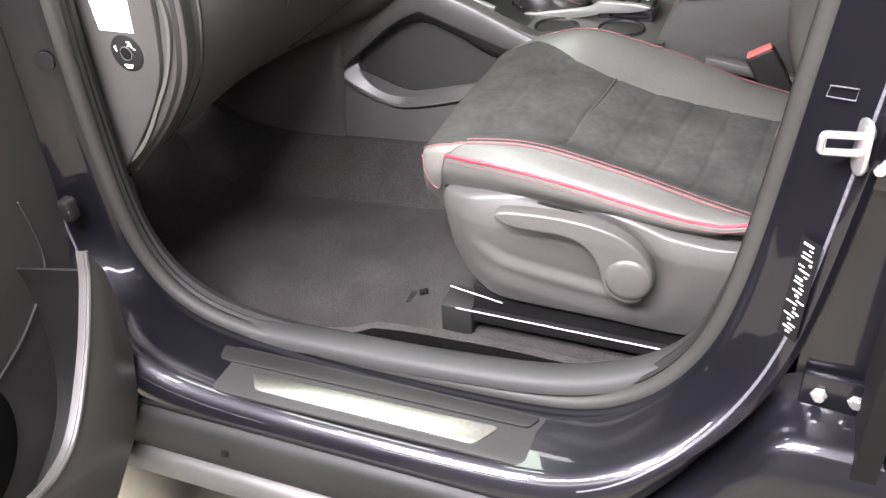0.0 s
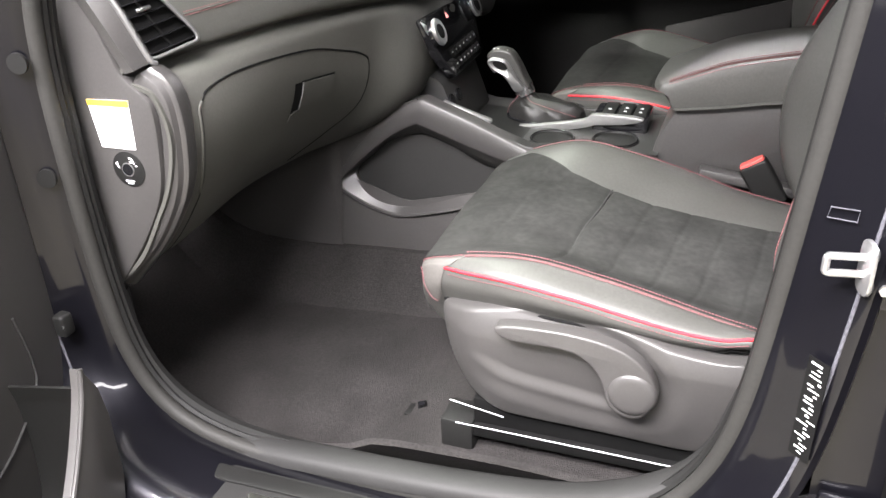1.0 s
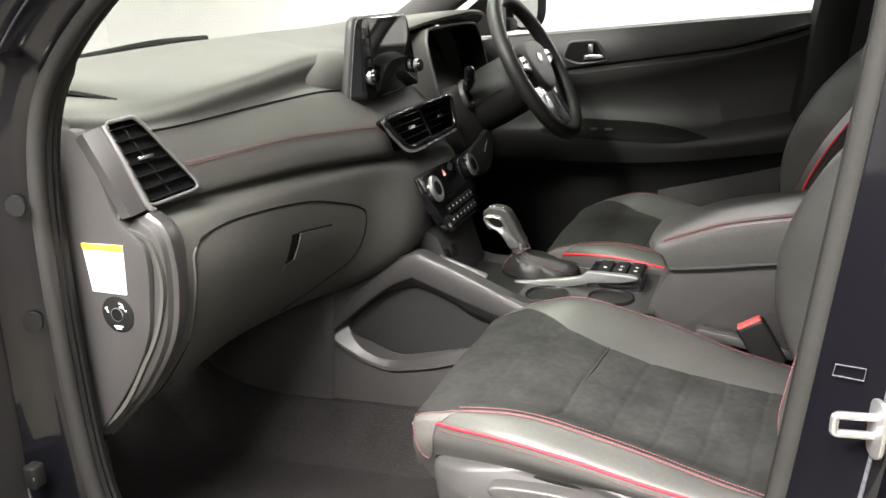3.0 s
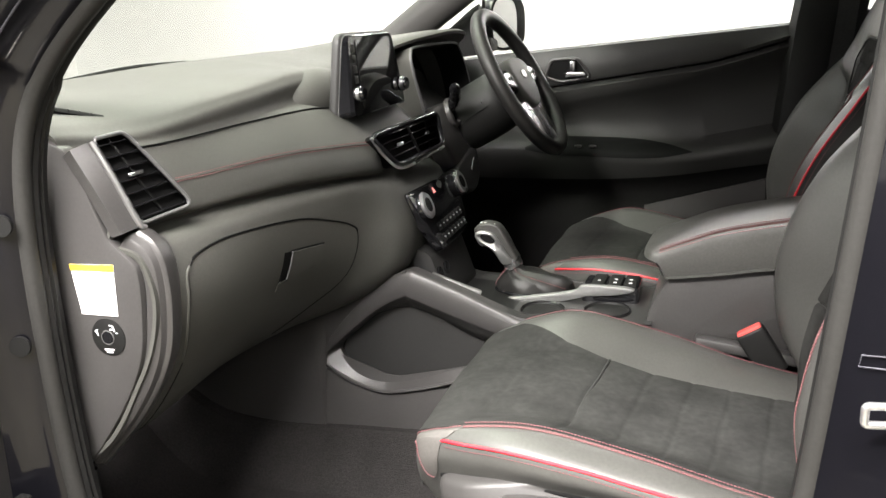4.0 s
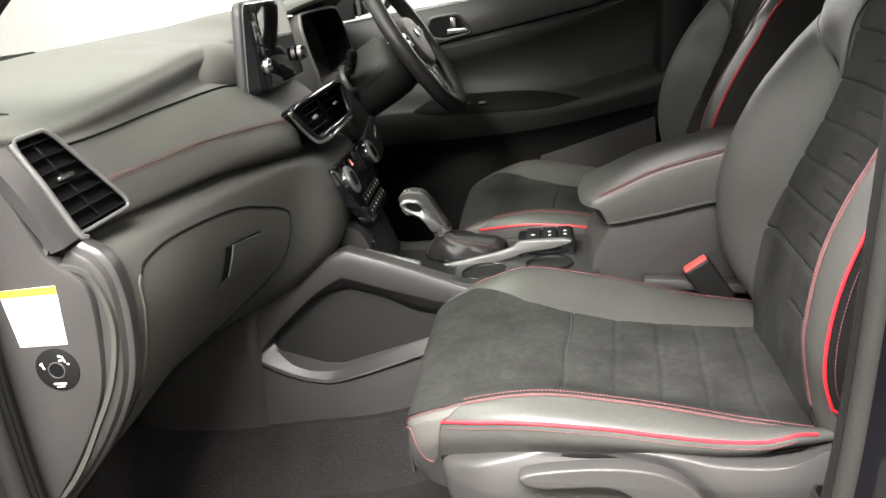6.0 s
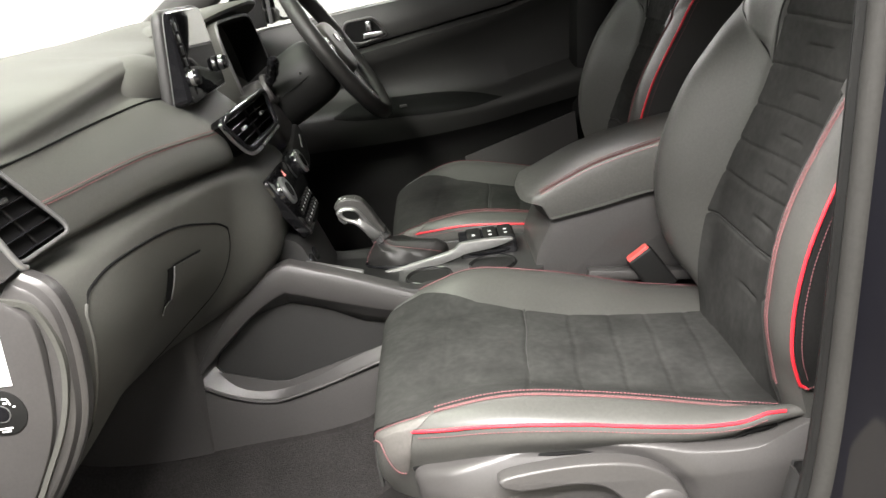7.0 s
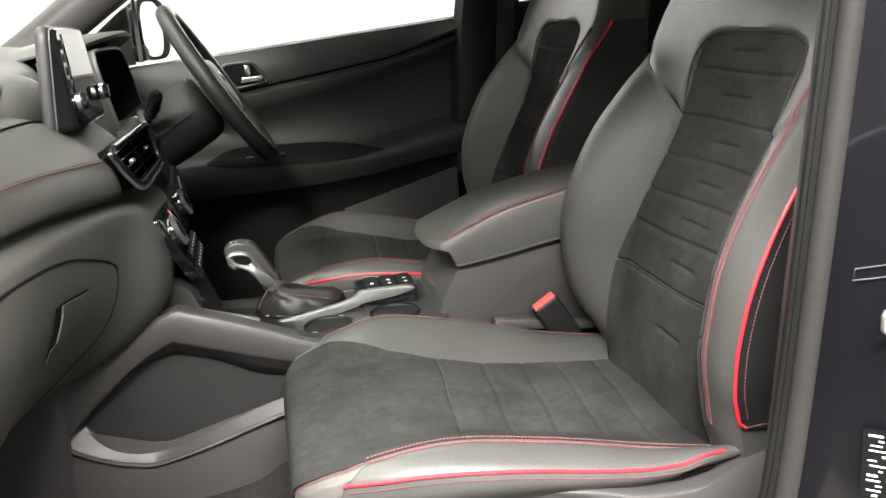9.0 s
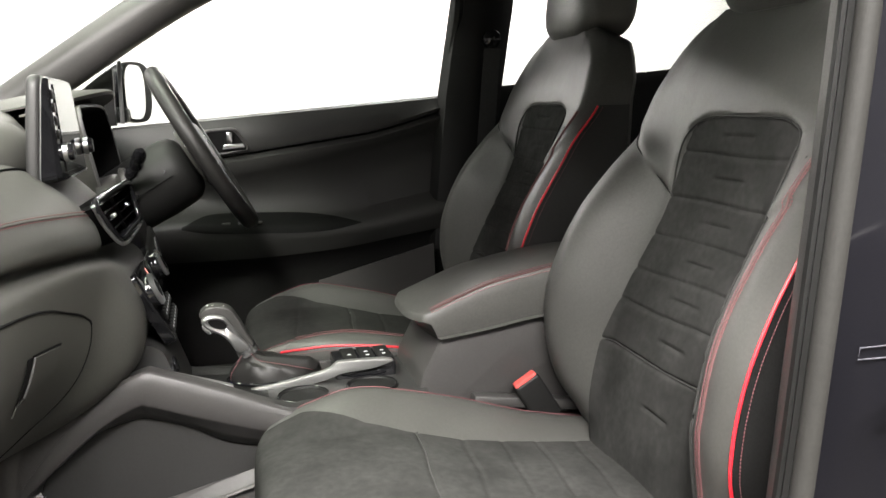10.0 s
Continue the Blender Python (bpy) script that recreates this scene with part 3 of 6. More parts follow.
def back_point(z, d):
    """Front face of the backrest at height z, d across from the middle."""
    a = abs(d)
    if d <= 0:
        dc, de = CREST_D(z), EDGE_D(z)
        if a < dc:
            k = min(1.0, max(0.0, (a - 0.115) / max(0.02, dc - 0.115)))
            x = BACK_X(z) + (CREST_X(z) - BACK_X(z)) * (k * k * (3 - 2 * k))
        else:
            q = min(1.0, (a - dc) / max(0.01, de - dc))
            x = CREST_X(z) + (EDGE_X(z) - CREST_X(z)) * q - 0.005 * math.sin(math.pi * q)
    else:
        w = BACK_W(z)
        lim = w * 0.80
        k = min(1.0, max(0.0, (a - 0.115) / max(0.02, lim - 0.115)))
        x = BACK_X(z) + (INNER_X(z) - BACK_X(z)) * (k * k * (3 - 2 * k))
        if a > lim:
            q = min(1.0, (a - lim) / (w - lim))
            x += 0.035 * (1 - math.sqrt(max(0.0, 1 - q * q)))
    # the shoulder piece stands proud of the bolsters and the insert
    t = min(1.0, max(0.0, (z - lerp([(0.0, 1.149), (0.09, 1.147), (0.126, 1.132), (0.136, 1.10), (0.146, 1.03), (0.18, 1.055), (0.22, 1.09), (0.28, 1.135)], abs(d + 0.044))) / 0.008))
    return x - 0.007 * t * t * (3 - 2 * t)


def ramp(poly, q, soft):
    """0 well inside the closed outline, 1 outside, with a soft step on the line."""
    a, b = np.array(poly), np.roll(np.array(poly), -1, axis=0)
    e, w = (b - a)[None], q[:, None] - a[None]
    f = np.clip((w * e).sum(-1) / (e * e).sum(-1), 0, 1)
    dist = np.linalg.norm(w - e * f[..., None], axis=-1).min(1)
    cross = (a[None, :, 1] > q[:, None, 1]) != (b[None, :, 1] > q[:, None, 1])
    xs = a[None, :, 0] + (q[:, None, 1] - a[None, :, 1]) / np.where(e[..., 1] == 0, 1e-9, e[..., 1]) * e[..., 0]
    inside = (cross & (q[:, None, 0] < xs)).sum(1) % 2 == 1
    v = np.clip(np.where(inside, -dist, dist) / soft * 0.5 + 0.5, 0, 1)
    return v * v * (3 - 2 * v)


SHIELD_INNER = cr([(0.40, 0.630), (0.44, 0.655), (0.52, 0.666), (0.571, 0.667), (0.651, 0.660), (0.713, 0.649), (0.758, 0.626), (0.785, 0.59), (0.785, 0.55), (0.760, 0.527), (0.721, 0.532), (0.655, 0.542), (0.570, 0.556), (0.519, 0.577), (0.45, 0.600), (0.40, 0.61)], 120, closed=True)
SHIELD_OUTER = cr([(0.38, 0.63), (0.42, 0.666), (0.52, 0.6775), (0.571, 0.678), (0.651, 0.671), (0.713, 0.660), (0.768, 0.636), (0.799, 0.595), (0.799, 0.545), (0.767, 0.506), (0.698, 0.503), (0.614, 0.515), (0.544, 0.531), (0.50, 0.549), (0.43, 0.576), (0.38, 0.59)], 120, closed=True)


def seat(name, label, centre, out, dx, dz, lever=True):
    """A sports seat; out is -1 where the door side lies at smaller y."""
    s = thing(name, label, "car seat", "front seats", at=(0.70 + dx, centre, 0.36))

    def P(x, d, z):
        return (x + dx, centre + out * d, z + dz)     # d < 0: door side

    def PB(x, d, z):                                  # the inner bolster is a little wider
        return P(x, d * (1.10 if d > 0 else 1.0), z)

    # cushion core in leather
    rows = []
    for x in list(np.linspace(0.396, 0.42, 9)) + list(np.linspace(0.426, 0.50, 12)) + list(np.linspace(0.52, 0.97, 26)):
        hin, base = HALF_IN(x), lerp([(0.396, 0.575), (0.45, 0.565), (0.55, 0.56), (0.98, 0.56)], x)
        hi = cushion_z(x, hin)
        ring = [P(x, hin - 0.03, base), P(x, hin, hi - 0.7 * (hi - base)), P(x, hin + 0.003, hi - 0.3 * (hi - base))]
        ring += [P(x, d, cushion_z(x, d)) for d in np.linspace(hin, -stitch_d(x) + 0.004, 38)]
        ring += [P(x, -a, z) for a, z in bolster_section(x, 18)]
        ring += [P(x, -HALF_DOOR(x) + 0.035, base)]
        rows.append(ring)
    part("cushion", loft(rows), LEATHER, s, "black leather seat cushion with raised bolsters")
    # suede middle with cross seams, wrapped over the front
    seams = (0.505, 0.625, 0.695, 0.76, 0.82, 0.885)
    depth = (0.0010, 0.0030, 0.0018, 0.0018, 0.0018, 0.0018)
    rows = [[P(0.3915 - 0.001 * math.sin(3.1 * k / 5), d, 0.572 + 0.062 * k / 5) for d in np.linspace(-0.152, 0.152, 41)] for k in range(6)]
    for x in np.concatenate([np.linspace(0.396, 0.43, 14), np.linspace(0.433, 0.965, 180)]):
        near = stitch_d(x) - 0.005
        inn = min(HALF_IN(x) - 0.010, lerp([(0.42, 0.205), (0.47, 0.205), (0.50, 0.185), (0.56, 0.145), (0.62, 0.128), (0.70, 0.122), (0.97, 0.14)], x))
        r = []
        for d in np.linspace(-near, inn, 41):
            bend = 0.012 * d / 0.13 + 0.0012 * math.sin(d * 40 + x * 30)
            g = sum(dp * math.exp(-((x - sx - bend) / 0.0035) ** 2) for sx, dp in zip(seams, depth))
            z = cushion_z(x, d) + 0.003 - g + 0.0014 * noise.noise((x * 14, d * 14, centre)) + 0.0007 * noise.noise((x * 45, d * 45, centre))
            r.append(P(x - 0.004 * max(0.0, min(1.0, (0.43 - x) / 0.034)), d, z))
        rows.append(r)
    part("cushion_insert", grid(rows, thick=-0.004 * out), SUEDE, s, "soft black suede cushion insert with cross seams")
    sx = seams[1]
    part("cushion_seam", tube([P(sx + 0.012 * d / 0.13 + 0.0012 * math.sin(d * 40 + sx * 30), d, cushion_z(sx, d) + 0.0012) for d in np.linspace(-0.205, 0.126, 40)], 0.0015, seg=6), SUEDE_DARK, s, "dark cross seam")
    # door-side bolster: twin stitched seam, piping, corner cap
    xs = np.linspace(0.484, 0.925, 60)
    part("bolster_seam", tube([P(x, -stitch_d(x) - 0.001, cushion_z(x, -stitch_d(x)) + 0.0008) for x in xs], 0.0024, seg=6), SEAM, s, "dull red seam welt")
    for off in (-0.0052, 0.0052):
        part("stitching", stitches([P(x, -stitch_d(x) - off, cushion_z(x, -min(0.2185, stitch_d(x) + off)) + (0.0044 if off < 0 else 0.0022)) for x in xs], size=0.0011), THREAD, s, "red contrast stitching")
    pip = [P(x, -HALF_DOOR(x) - 0.0008, PIPING_Z(x)) for x in np.linspace(0.453, 0.908, 70)]
    part("piping", tube(pip, 0.0022, seg=8), RED, s, "bright red piping")
    part("stitching", stitches([(p[0], p[1] - out * 0.0030, p[2] - 0.0075) for p in pip[1:-3]], size=0.0008), THREAD, s, "red contrast stitching")
    low = [(0.398, 0.22), (0.405, 0.45), (0.415, 0.74), (0.425, 0.92), (0.437, 1.0), (0.443, 0.95), (0.454, 0.60), (0.484, 0.03)]
    cap = []
    mid = Vector(P(0.478, -0.13, 0.66))
    for x in np.linspace(0.398, 0.484, 22):
        sec = bolster_section(x, 80)
        s1 = lerp(low, x)
        k = (x - 0.398) / 0.086
        row = []
        for j, q in enumerate(np.linspace(0, s1, 16)):
            i = q * 79
            f = i - int(i)
            a_, z_ = sec[int(i)] * (1 - f) + sec[min(79, int(i) + 1)] * f
            puff = 1.012 + 0.022 * math.sin(math.pi * min(1.0, k + 0.1)) ** 0.6 * math.sin(math.pi * (0.08 + 0.84 * j / 15)) ** 0.6
            row.append(mid + (Vector(P(x, -a_, z_)) - mid) * puff)
        cap.append(row)
    part("corner_cap", grid(cap, thick=0.0012), LEATHER_GREY, s, "grey leather corner cap edged with red thread")
    part("stitching", stitches([r[-1] for r in cap[:11]], size=0.0012, lift=(-0.0012, -0.0008 * out, 0)), THREAD, s, "red contrast stitching")
    part("stitching", stitches([r[0] for r in cap], size=0.0012, lift=(-0.0008, 0, 0.0016)), THREAD, s, "red contrast stitching")
    # inner bolster stitching
    for off in (-0.004, 0.004):
        part("stitching", stitches([P(x, 0.240 + off, cushion_z(x, 0.240 + off) + 0.0014) for x in np.linspace(0.462, 0.955, 60)]), THREAD, s, "red contrast stitching")

    # backrest
    rings = []
    for z in np.concatenate([np.linspace(0.60, 1.22, 110), np.linspace(1.228, 1.312, 18)]):
        w, de = BACK_W(z), EDGE_D(z)
        tk = lerp([(0.60, 0.10), (0.9, 0.13), (1.2, 0.11), (1.28, 0.085), (1.312, 0.03)], z)
        ring = [PB(back_point(z, d), d, z) for d in np.linspace(-de, w, 71)]
        xb = BACK_X(z) + tk
        ring += [PB(xb - 0.02, w - 0.004, z), PB(xb, w - 0.03, z), PB(xb + 0.006, 0, z), PB(xb, -de + 0.03, z), PB(xb - 0.02, -de + 0.004, z)]
        rings.append(ring)
    part("backrest", loft(rings), LEATHER, s, "black leather backrest with side bolsters")
    rows = []
    for z in np.linspace(0.702, 1.150, 50):
        de, xb = EDGE_D(z), BACK_X(z) + lerp([(0.60, 0.10), (0.9, 0.13), (1.2, 0.11)], z)
        x0, x1 = EDGE_X(z) + 0.002, xb - 0.022
        rows.append([PB(x0 + (x1 - x0) * t, -de - 0.0022 - 0.004 * math.sin(math.pi * t), z) for t in np.linspace(0, 1, 9)])
    part("side_panel", grid(rows, thick=0.0012 * out), CLOTH_AND_SHADE if lever else PLASTIC_MID, s, "black woven side panel of the backrest" if lever else "charcoal side panel of the backrest")
    zs = (1.098, 1.030, 0.972, 0.918, 0.866, 0.797)
    rows = []
    for z in np.linspace(0.625, 1.150, 230):
        half = lerp([(0.62, 0.176), (0.80, 0.172), (0.95, 0.152), (1.03, 0.138), (1.10, 0.133), (1.13, 0.126), (1.143, 0.110), (1.150, 0.08)], z)
        mid = lerp([(0.62, -0.032), (0.80, -0.032), (1.15, -0.045)], z)
        r = []
        for d in np.linspace(mid - half, mid + half, 49):
            g = sum((0.0044 if k == 5 else 0.0028) * math.exp(-((z - sz - 0.0016 * math.sin(d * 22 + k)) / 0.0032) ** 2) for k, sz in enumerate(zs))
            # short dashes pressed between the seams
            for mz in (1.125, 1.064, 1.001, 0.945, 0.892, 0.832, 0.735):
                e = max(0.0, min(1.0, (0.038 - abs(d + 0.035)) / 0.006))
                g += 0.0030 * e * math.exp(-((z - mz) / 0.003) ** 2)
            x = back_point(z, d) - 0.004 + g + 0.0014 * noise.noise((z * 14, d * 14, centre)) + 0.0008 * noise.noise((z * 40, d * 40, centre))
            r.append(PB(x, d, z))
        rows.append(r)
    part("backrest_insert", grid(rows, thick=-0.004 * out), SUEDE, s, "black suede backrest insert with stitched ribs")
    part("backrest_seam", tube([PB(back_point(0.797, d) - 0.0010, d, 0.797 + 0.0016 * math.sin(d * 22 + 5)) for d in np.linspace(-0.200, 0.135, 40)], 0.0018, seg=6), SUEDE_DARK, s, "dark cross seam")
    arc = [PB(back_point(min(1.1445, z), -0.044 + sd * h) - 0.003, -0.044 + sd * h, z) for sd, z, h in [(-1, 1.03, 0.142), (-1, 1.10, 0.137), (-1, 1.132, 0.127), (-1, 1.150, 0.09), (1, 1.152, 0.0), (1, 1.150, 0.09), (1, 1.132, 0.127), (1, 1.10, 0.137), (1, 1.03, 0.142)]]
    part("insert_seam", tube(cr(arc, 50), 0.0016, seg=6), SUEDE_DARK, s, "dark seam round the insert")
    zt = np.linspace(0.690, 1.14, 60)
    part("bolster_seam", tube([PB(back_point(z, -CREST_D(z)) - 0.0004, -CREST_D(z), z) for z in zt], 0.0022, seg=6), SEAM, s, "dull red seam welt")
    for off in (-0.0055, 0.0055):
        part("stitching", stitches([PB(back_point(z, -CREST_D(z) + off) - 0.0014, -CREST_D(z) + off, z) for z in zt], size=0.0010), THREAD, s, "red contrast stitching")
    pz = np.linspace(0.712, 1.148, 60)
    pip = [PB(EDGE_X(0.70) + 0.007, -EDGE_D(0.70) - 0.002, 0.704)] + [PB(EDGE_X(z) - 0.001, -EDGE_D(z) - 0.002, z) for z in pz]
    part("piping", tube(pip, 0.0022, seg=8), RED, s, "bright red piping")
    part("stitching", stitches([(p[0] + 0.010, p[1] - out * 0.0036, p[2]) for p in pip[2:]], size=0.0008), THREAD, s, "red contrast stitching")
    part("stitching", stitches([PB(EDGE_X(0.705) - 0.03 + 0.12 * t, -EDGE_D(0.705) - 0.0055 * min(1.0, t * 4), 0.7055 + 0.004 * t) for t in np.linspace(0.27, 1, 14)], size=0.0010), THREAD, s, "red contrast stitching")
    part("stitching", stitches([PB(back_point(z, 0.985 * BACK_W(z)) - 0.001, 0.985 * BACK_W(z), z) for z in np.linspace(0.68, 1.10, 50)], size=0.0008), THREAD, s, "red contrast stitching")
    for side in (-1, 1):
        sh = [PB(back_point(z, side * d) - 0.0004, side * d, z - 0.001) for z, d in ((1.131, 0.236), (1.108, 0.21), (1.090, 0.176), (1.058, 0.139), (1.035, 0.106)) if side > 0 or z < 1.12]
        part("shoulder_seam", tube(cr(sh, 30), 0.0013, seg=6), PLASTIC_DARK, s, "dark shoulder seam")
    # head restraint
    hr = []
    for z in np.linspace(0, 1, 22):
        zz = 1.300 + 0.19 * z
        w = 0.145 * (1 - 0.9 * (abs(z - 0.45) / 0.62) ** 4)
        dpt = 0.072 * math.sqrt(max(0.02, 1 - (abs(z - 0.45) / 0.56) ** 4))
        xc = 1.185 + 0.02 * z
        hr.append([P(xc + dpt * (abs(math.cos(a)) ** 0.6) * (1 if math.cos(a) > 0 else -1), w * (abs(math.sin(a)) ** 0.55) * (1 if math.sin(a) > 0 else -1), zz)
                   for a in np.linspace(0, 2 * math.pi, 40, endpoint=False)])
    rest = part("head_restraint", loft(hr), LEATHER, s, "black leather head restraint")
    for d in (-0.06, 0.06):
        part("post", tube([P(1.20, d, 1.24), P(1.205, d, 1.36)], 0.006, seg=10), CHROME, rest, "chrome head restraint post")
    # side shield with recliner lever (door side)
    for side in ((-1, 1) if not lever else (-1,)):
        pts = cr([(0.451, 0.632), (0.50, 0.650), (0.56, 0.661), (0.62, 0.666), (0.726, 0.659), (0.802, 0.645), (0.875, 0.642), (0.93, 0.658), (0.99, 0.664), (1.06, 0.63), (1.03, 0.50), (0.84, 0.468), (0.70, 0.472), (0.58, 0.475), (0.53, 0.482), (0.492, 0.502), (0.468, 0.535), (0.455, 0.568), (0.448, 0.605)], 260, closed=True)

        def tuck(x, z):
            """How far the shield turns in towards the front and along its top."""
            return 0.062 * np.clip((0.56 - x) / 0.113, 0, 1) ** 1.7 + 0.018 * np.clip((z - 0.612) / 0.05, 0, 1.2) ** 1.5

        rings = []
        for tt in (1.0, 1.0, 0.995, 0.985, 0.97, 0.95) + tuple(np.linspace(0.93, 0.02, 46)):
            q = np.array([0.70, 0.58]) + (pts - np.array([0.70, 0.58])) * tt
            k = len(rings)
            edge = (0.05, 0.012, 0.007, 0.0035, 0.0012, 0.0)[k] if k < 6 else 0.0
            h = 0.05 - edge
            if lever:
                fade = np.clip((q[:, 0] - 0.485) / 0.075, 0, 1)
                fade = fade * fade * (3 - 2 * fade)
                h = h + (0.007 * (ramp(SHIELD_OUTER, q, 0.017) - 1) + 0.009 * (ramp(SHIELD_INNER, q, 0.012) - 1)) * fade + 0.004
            h = h - 1.2 * (q[:, 1] - 0.625) ** 2 - tuck(q[:, 0], q[:, 1])
            rings.append([(x + dx, centre + out * side * (0.235 + hh), z + dz) for (x, z), hh in zip(q, np.broadcast_to(h, len(q)))])
        sp = part("side_shield", loft(rings), PLASTIC, s, "grained grey plastic side shield", flat_angle=85)
        # black strip stands in for the shade between hem and shield
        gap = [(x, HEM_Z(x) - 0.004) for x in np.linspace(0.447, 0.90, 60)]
        part("shield_gap_shade", tube([(x + dx, centre + out * side * (HALF_DOOR(x) - 0.0138), z + dz) for x, z in gap], 0.0050, seg=8), BLACK, s, "black strip drawn for the shade in the gap above the shield")
        if lever:
            yo = centre + out * side * 0.276
            o = out * side

            def L(x, z, h):
                return (x + dx, yo + o * h, z + dz)
            lev = cr([(0.551, 0.648), (0.576, 0.657), (0.655, 0.659), (0.720, 0.648), (0.760, 0.622), (0.778, 0.584), (0.766, 0.548), (0.742, 0.537), (0.714, 0.552), (0.702, 0.590), (0.685, 0.616), (0.652, 0.631), (0.575, 0.633)], 60, closed=True)
            lv = prism([(x, z) for x, z in lev], 0.022, None, 0.009, 4)
            bmesh.ops.transform(lv, matrix=Matrix(((1, 0, 0, dx), (0, 0, o, yo), (0, 1, 0, dz), (0, 0, 0, 1))), verts=lv.verts)
            lvp = part("height_lever", lv, PLASTIC, s, "grey plastic seat height lever")
            part("lever_cap", lathe([(0.0, 0.0), (0.034, 0.0), (0.034, 0.018), (0.0325, 0.0225), (0.029, 0.0255), (0.022, 0.0268), (0.0, 0.0272)], Matrix(((1, 0, 0, 0.745 + dx), (0, 0, o, yo), (0, 1, 0, 0.578 + dz), (0, 0, 0, 1))), 36), PLASTIC, lvp)
    # runners
    for side in (-1, 1):
        d = side * 0.235
        part("rail", join(rbox(0.55, 0.05, 0.022, pose(0.74 + dx, centre + out * d, 0.428 + dz), 0.004), rbox(0.52, 0.03, 0.05, pose(0.76 + dx, centre + out * d, 0.46 + dz), 0.004)), BLACK, s, "black steel seat rail")
        part("rail_edge", tube([P(0.475, d + side * 0.028, 0.441), P(0.99, d + side * 0.028, 0.437)], 0.0012, seg=6), STEEL, s, "bright rail edge")
        if lever and side < 0:
            part("runner", tube([P(0.462, d - 0.012, 0.470), P(0.55, d - 0.020, 0.462)], 0.0011, seg=6), STEEL, s, "bright upper runner")
        part("rail_cover", join(rbox(0.055, 0.06, 0.085, pose(0.475 + dx, centre + out * d, 0.402 + dz), 0.007), rbox(0.075, 0.056, 0.030, pose(0.422 + dx, centre + out * d, 0.367 + dz), 0.006)), PLASTIC_DARK, s, "black plastic rail end cover")
    part("seat_pan", slab(0.50 + dx, 0.98 + dx, centre - 0.21, centre + 0.21, 0.46 + dz, 0.585 + dz, 0.01), BLACK, s, "black steel seat pan")
    return s


seat("passenger_seat", "black leather and suede passenger seat with bright red piping", 0.43, 1, 0.0, 0.0)
seat("driver_seat", "black leather and suede driver seat with bright red piping", 1.20, 1, 0.006, 0.02, lever=False)


# ---- dashboard ----
ST = [
    (0.065, [(-0.50, 1.135), (-0.25, 1.165), (-0.06, 1.155), (0.0, 1.132), (0.012, 1.115), (0.025, 1.10), (0.055, 1.055), (0.073, 1.012), (0.070, 0.992), (0.113, 0.972), (0.125, 0.90), (0.085, 0.80), (-0.02, 0.675), (-0.25, 0.63)]),
    (0.19, [(-0.50, 1.14), (-0.25, 1.172), (-0.02, 1.150), (0.045, 1.124), (0.056, 1.108), (0.066, 1.096), (0.092, 1.052), (0.103, 1.012), (0.093, 0.998), (0.130, 0.974), (0.138, 0.89), (0.085, 0.775), (-0.045, 0.655), (-0.27, 0.62)]),
    (0.40, [(-0.50, 1.15), (-0.20, 1.182), (0.02, 1.160), (0.066, 1.142), (0.072, 1.115), (0.085, 1.099), (0.135, 1.052), (0.150, 1.010), (0.126, 0.994), (0.155, 0.968), (0.140, 0.87), (0.078, 0.77), (-0.045, 0.665), (-0.27, 0.60)]),
    (0.56, [(-0.50, 1.143), (-0.20, 1.190), (0.02, 1.172), (0.068, 1.153), (0.074, 1.12), (0.110, 1.10), (0.168, 1.042), (0.187, 0.998), (0.167, 0.983), (0.192, 0.960), (0.180, 0.86), (0.115, 0.765), (0.0, 0.68), (-0.25, 0.60)]),
    (0.65, [(-0.50, 1.143), (-0.20, 1.192), (0.02, 1.175), (0.07, 1.157), (0.078, 1.12), (0.115, 1.092), (0.180, 1.034), (0.197, 0.990), (0.183, 0.972), (0.214, 0.952), (0.240, 0.86), (0.200, 0.775), (0.05, 0.69), (-0.25, 0.60)]),
    (0.74, [(-0.50, 1.143), (-0.20, 1.192), (0.02, 1.172), (0.06, 1.15), (0.07, 1.11), (0.11, 1.082), (0.165, 1.028), (0.178, 0.985), (0.182, 0.962), (0.224, 0.935), (0.244, 0.86), (0.210, 0.775), (0.06, 0.69), (-0.25, 0.60)]),
    (0.93, [(-0.50, 1.143), (-0.20, 1.194), (0.0, 1.180), (0.05, 1.155), (0.065, 1.11), (0.11, 1.082), (0.165, 1.028), (0.178, 0.985), (0.182, 0.962), (0.222, 0.935), (0.238, 0.86), (0.19, 0.775), (0.04, 0.69), (-0.25, 0.60)]),
    (1.10, [(-0.50, 1.143), (-0.22, 1.190), (-0.04, 1.205), (0.03, 1.13), (0.05, 1.08), (0.08, 1.05), (0.11, 1.02), (0.13, 0.975), (0.135, 0.945), (0.15, 0.92), (0.14, 0.85), (0.07, 0.77), (-0.05, 0.70), (-0.27, 0.60)]),
    (1.35, [(-0.50, 1.150), (-0.24, 1.188), (-0.05, 1.200), (0.02, 1.13), (0.04, 1.08), (0.07, 1.05), (0.10, 1.02), (0.12, 0.975), (0.125, 0.945), (0.14, 0.92), (0.12, 0.85), (0.05, 0.77), (-0.06, 0.70), (-0.27, 0.60)]),
    (1.62, [(-0.50, 1.135), (-0.26, 1.160), (-0.08, 1.150), (-0.02, 1.12), (0.015, 1.09), (0.04, 1.06), (0.06, 1.03), (0.075, 0.99), (0.08, 0.965), (0.10, 0.94), (0.10, 0.88), (0.04, 0.78), (-0.05, 0.70), (-0.27, 0.62)])]
_profiles = [cr([(x, z) for x, z in pr], 150) for _, pr in ST]
_ys = [y for y, _ in ST]


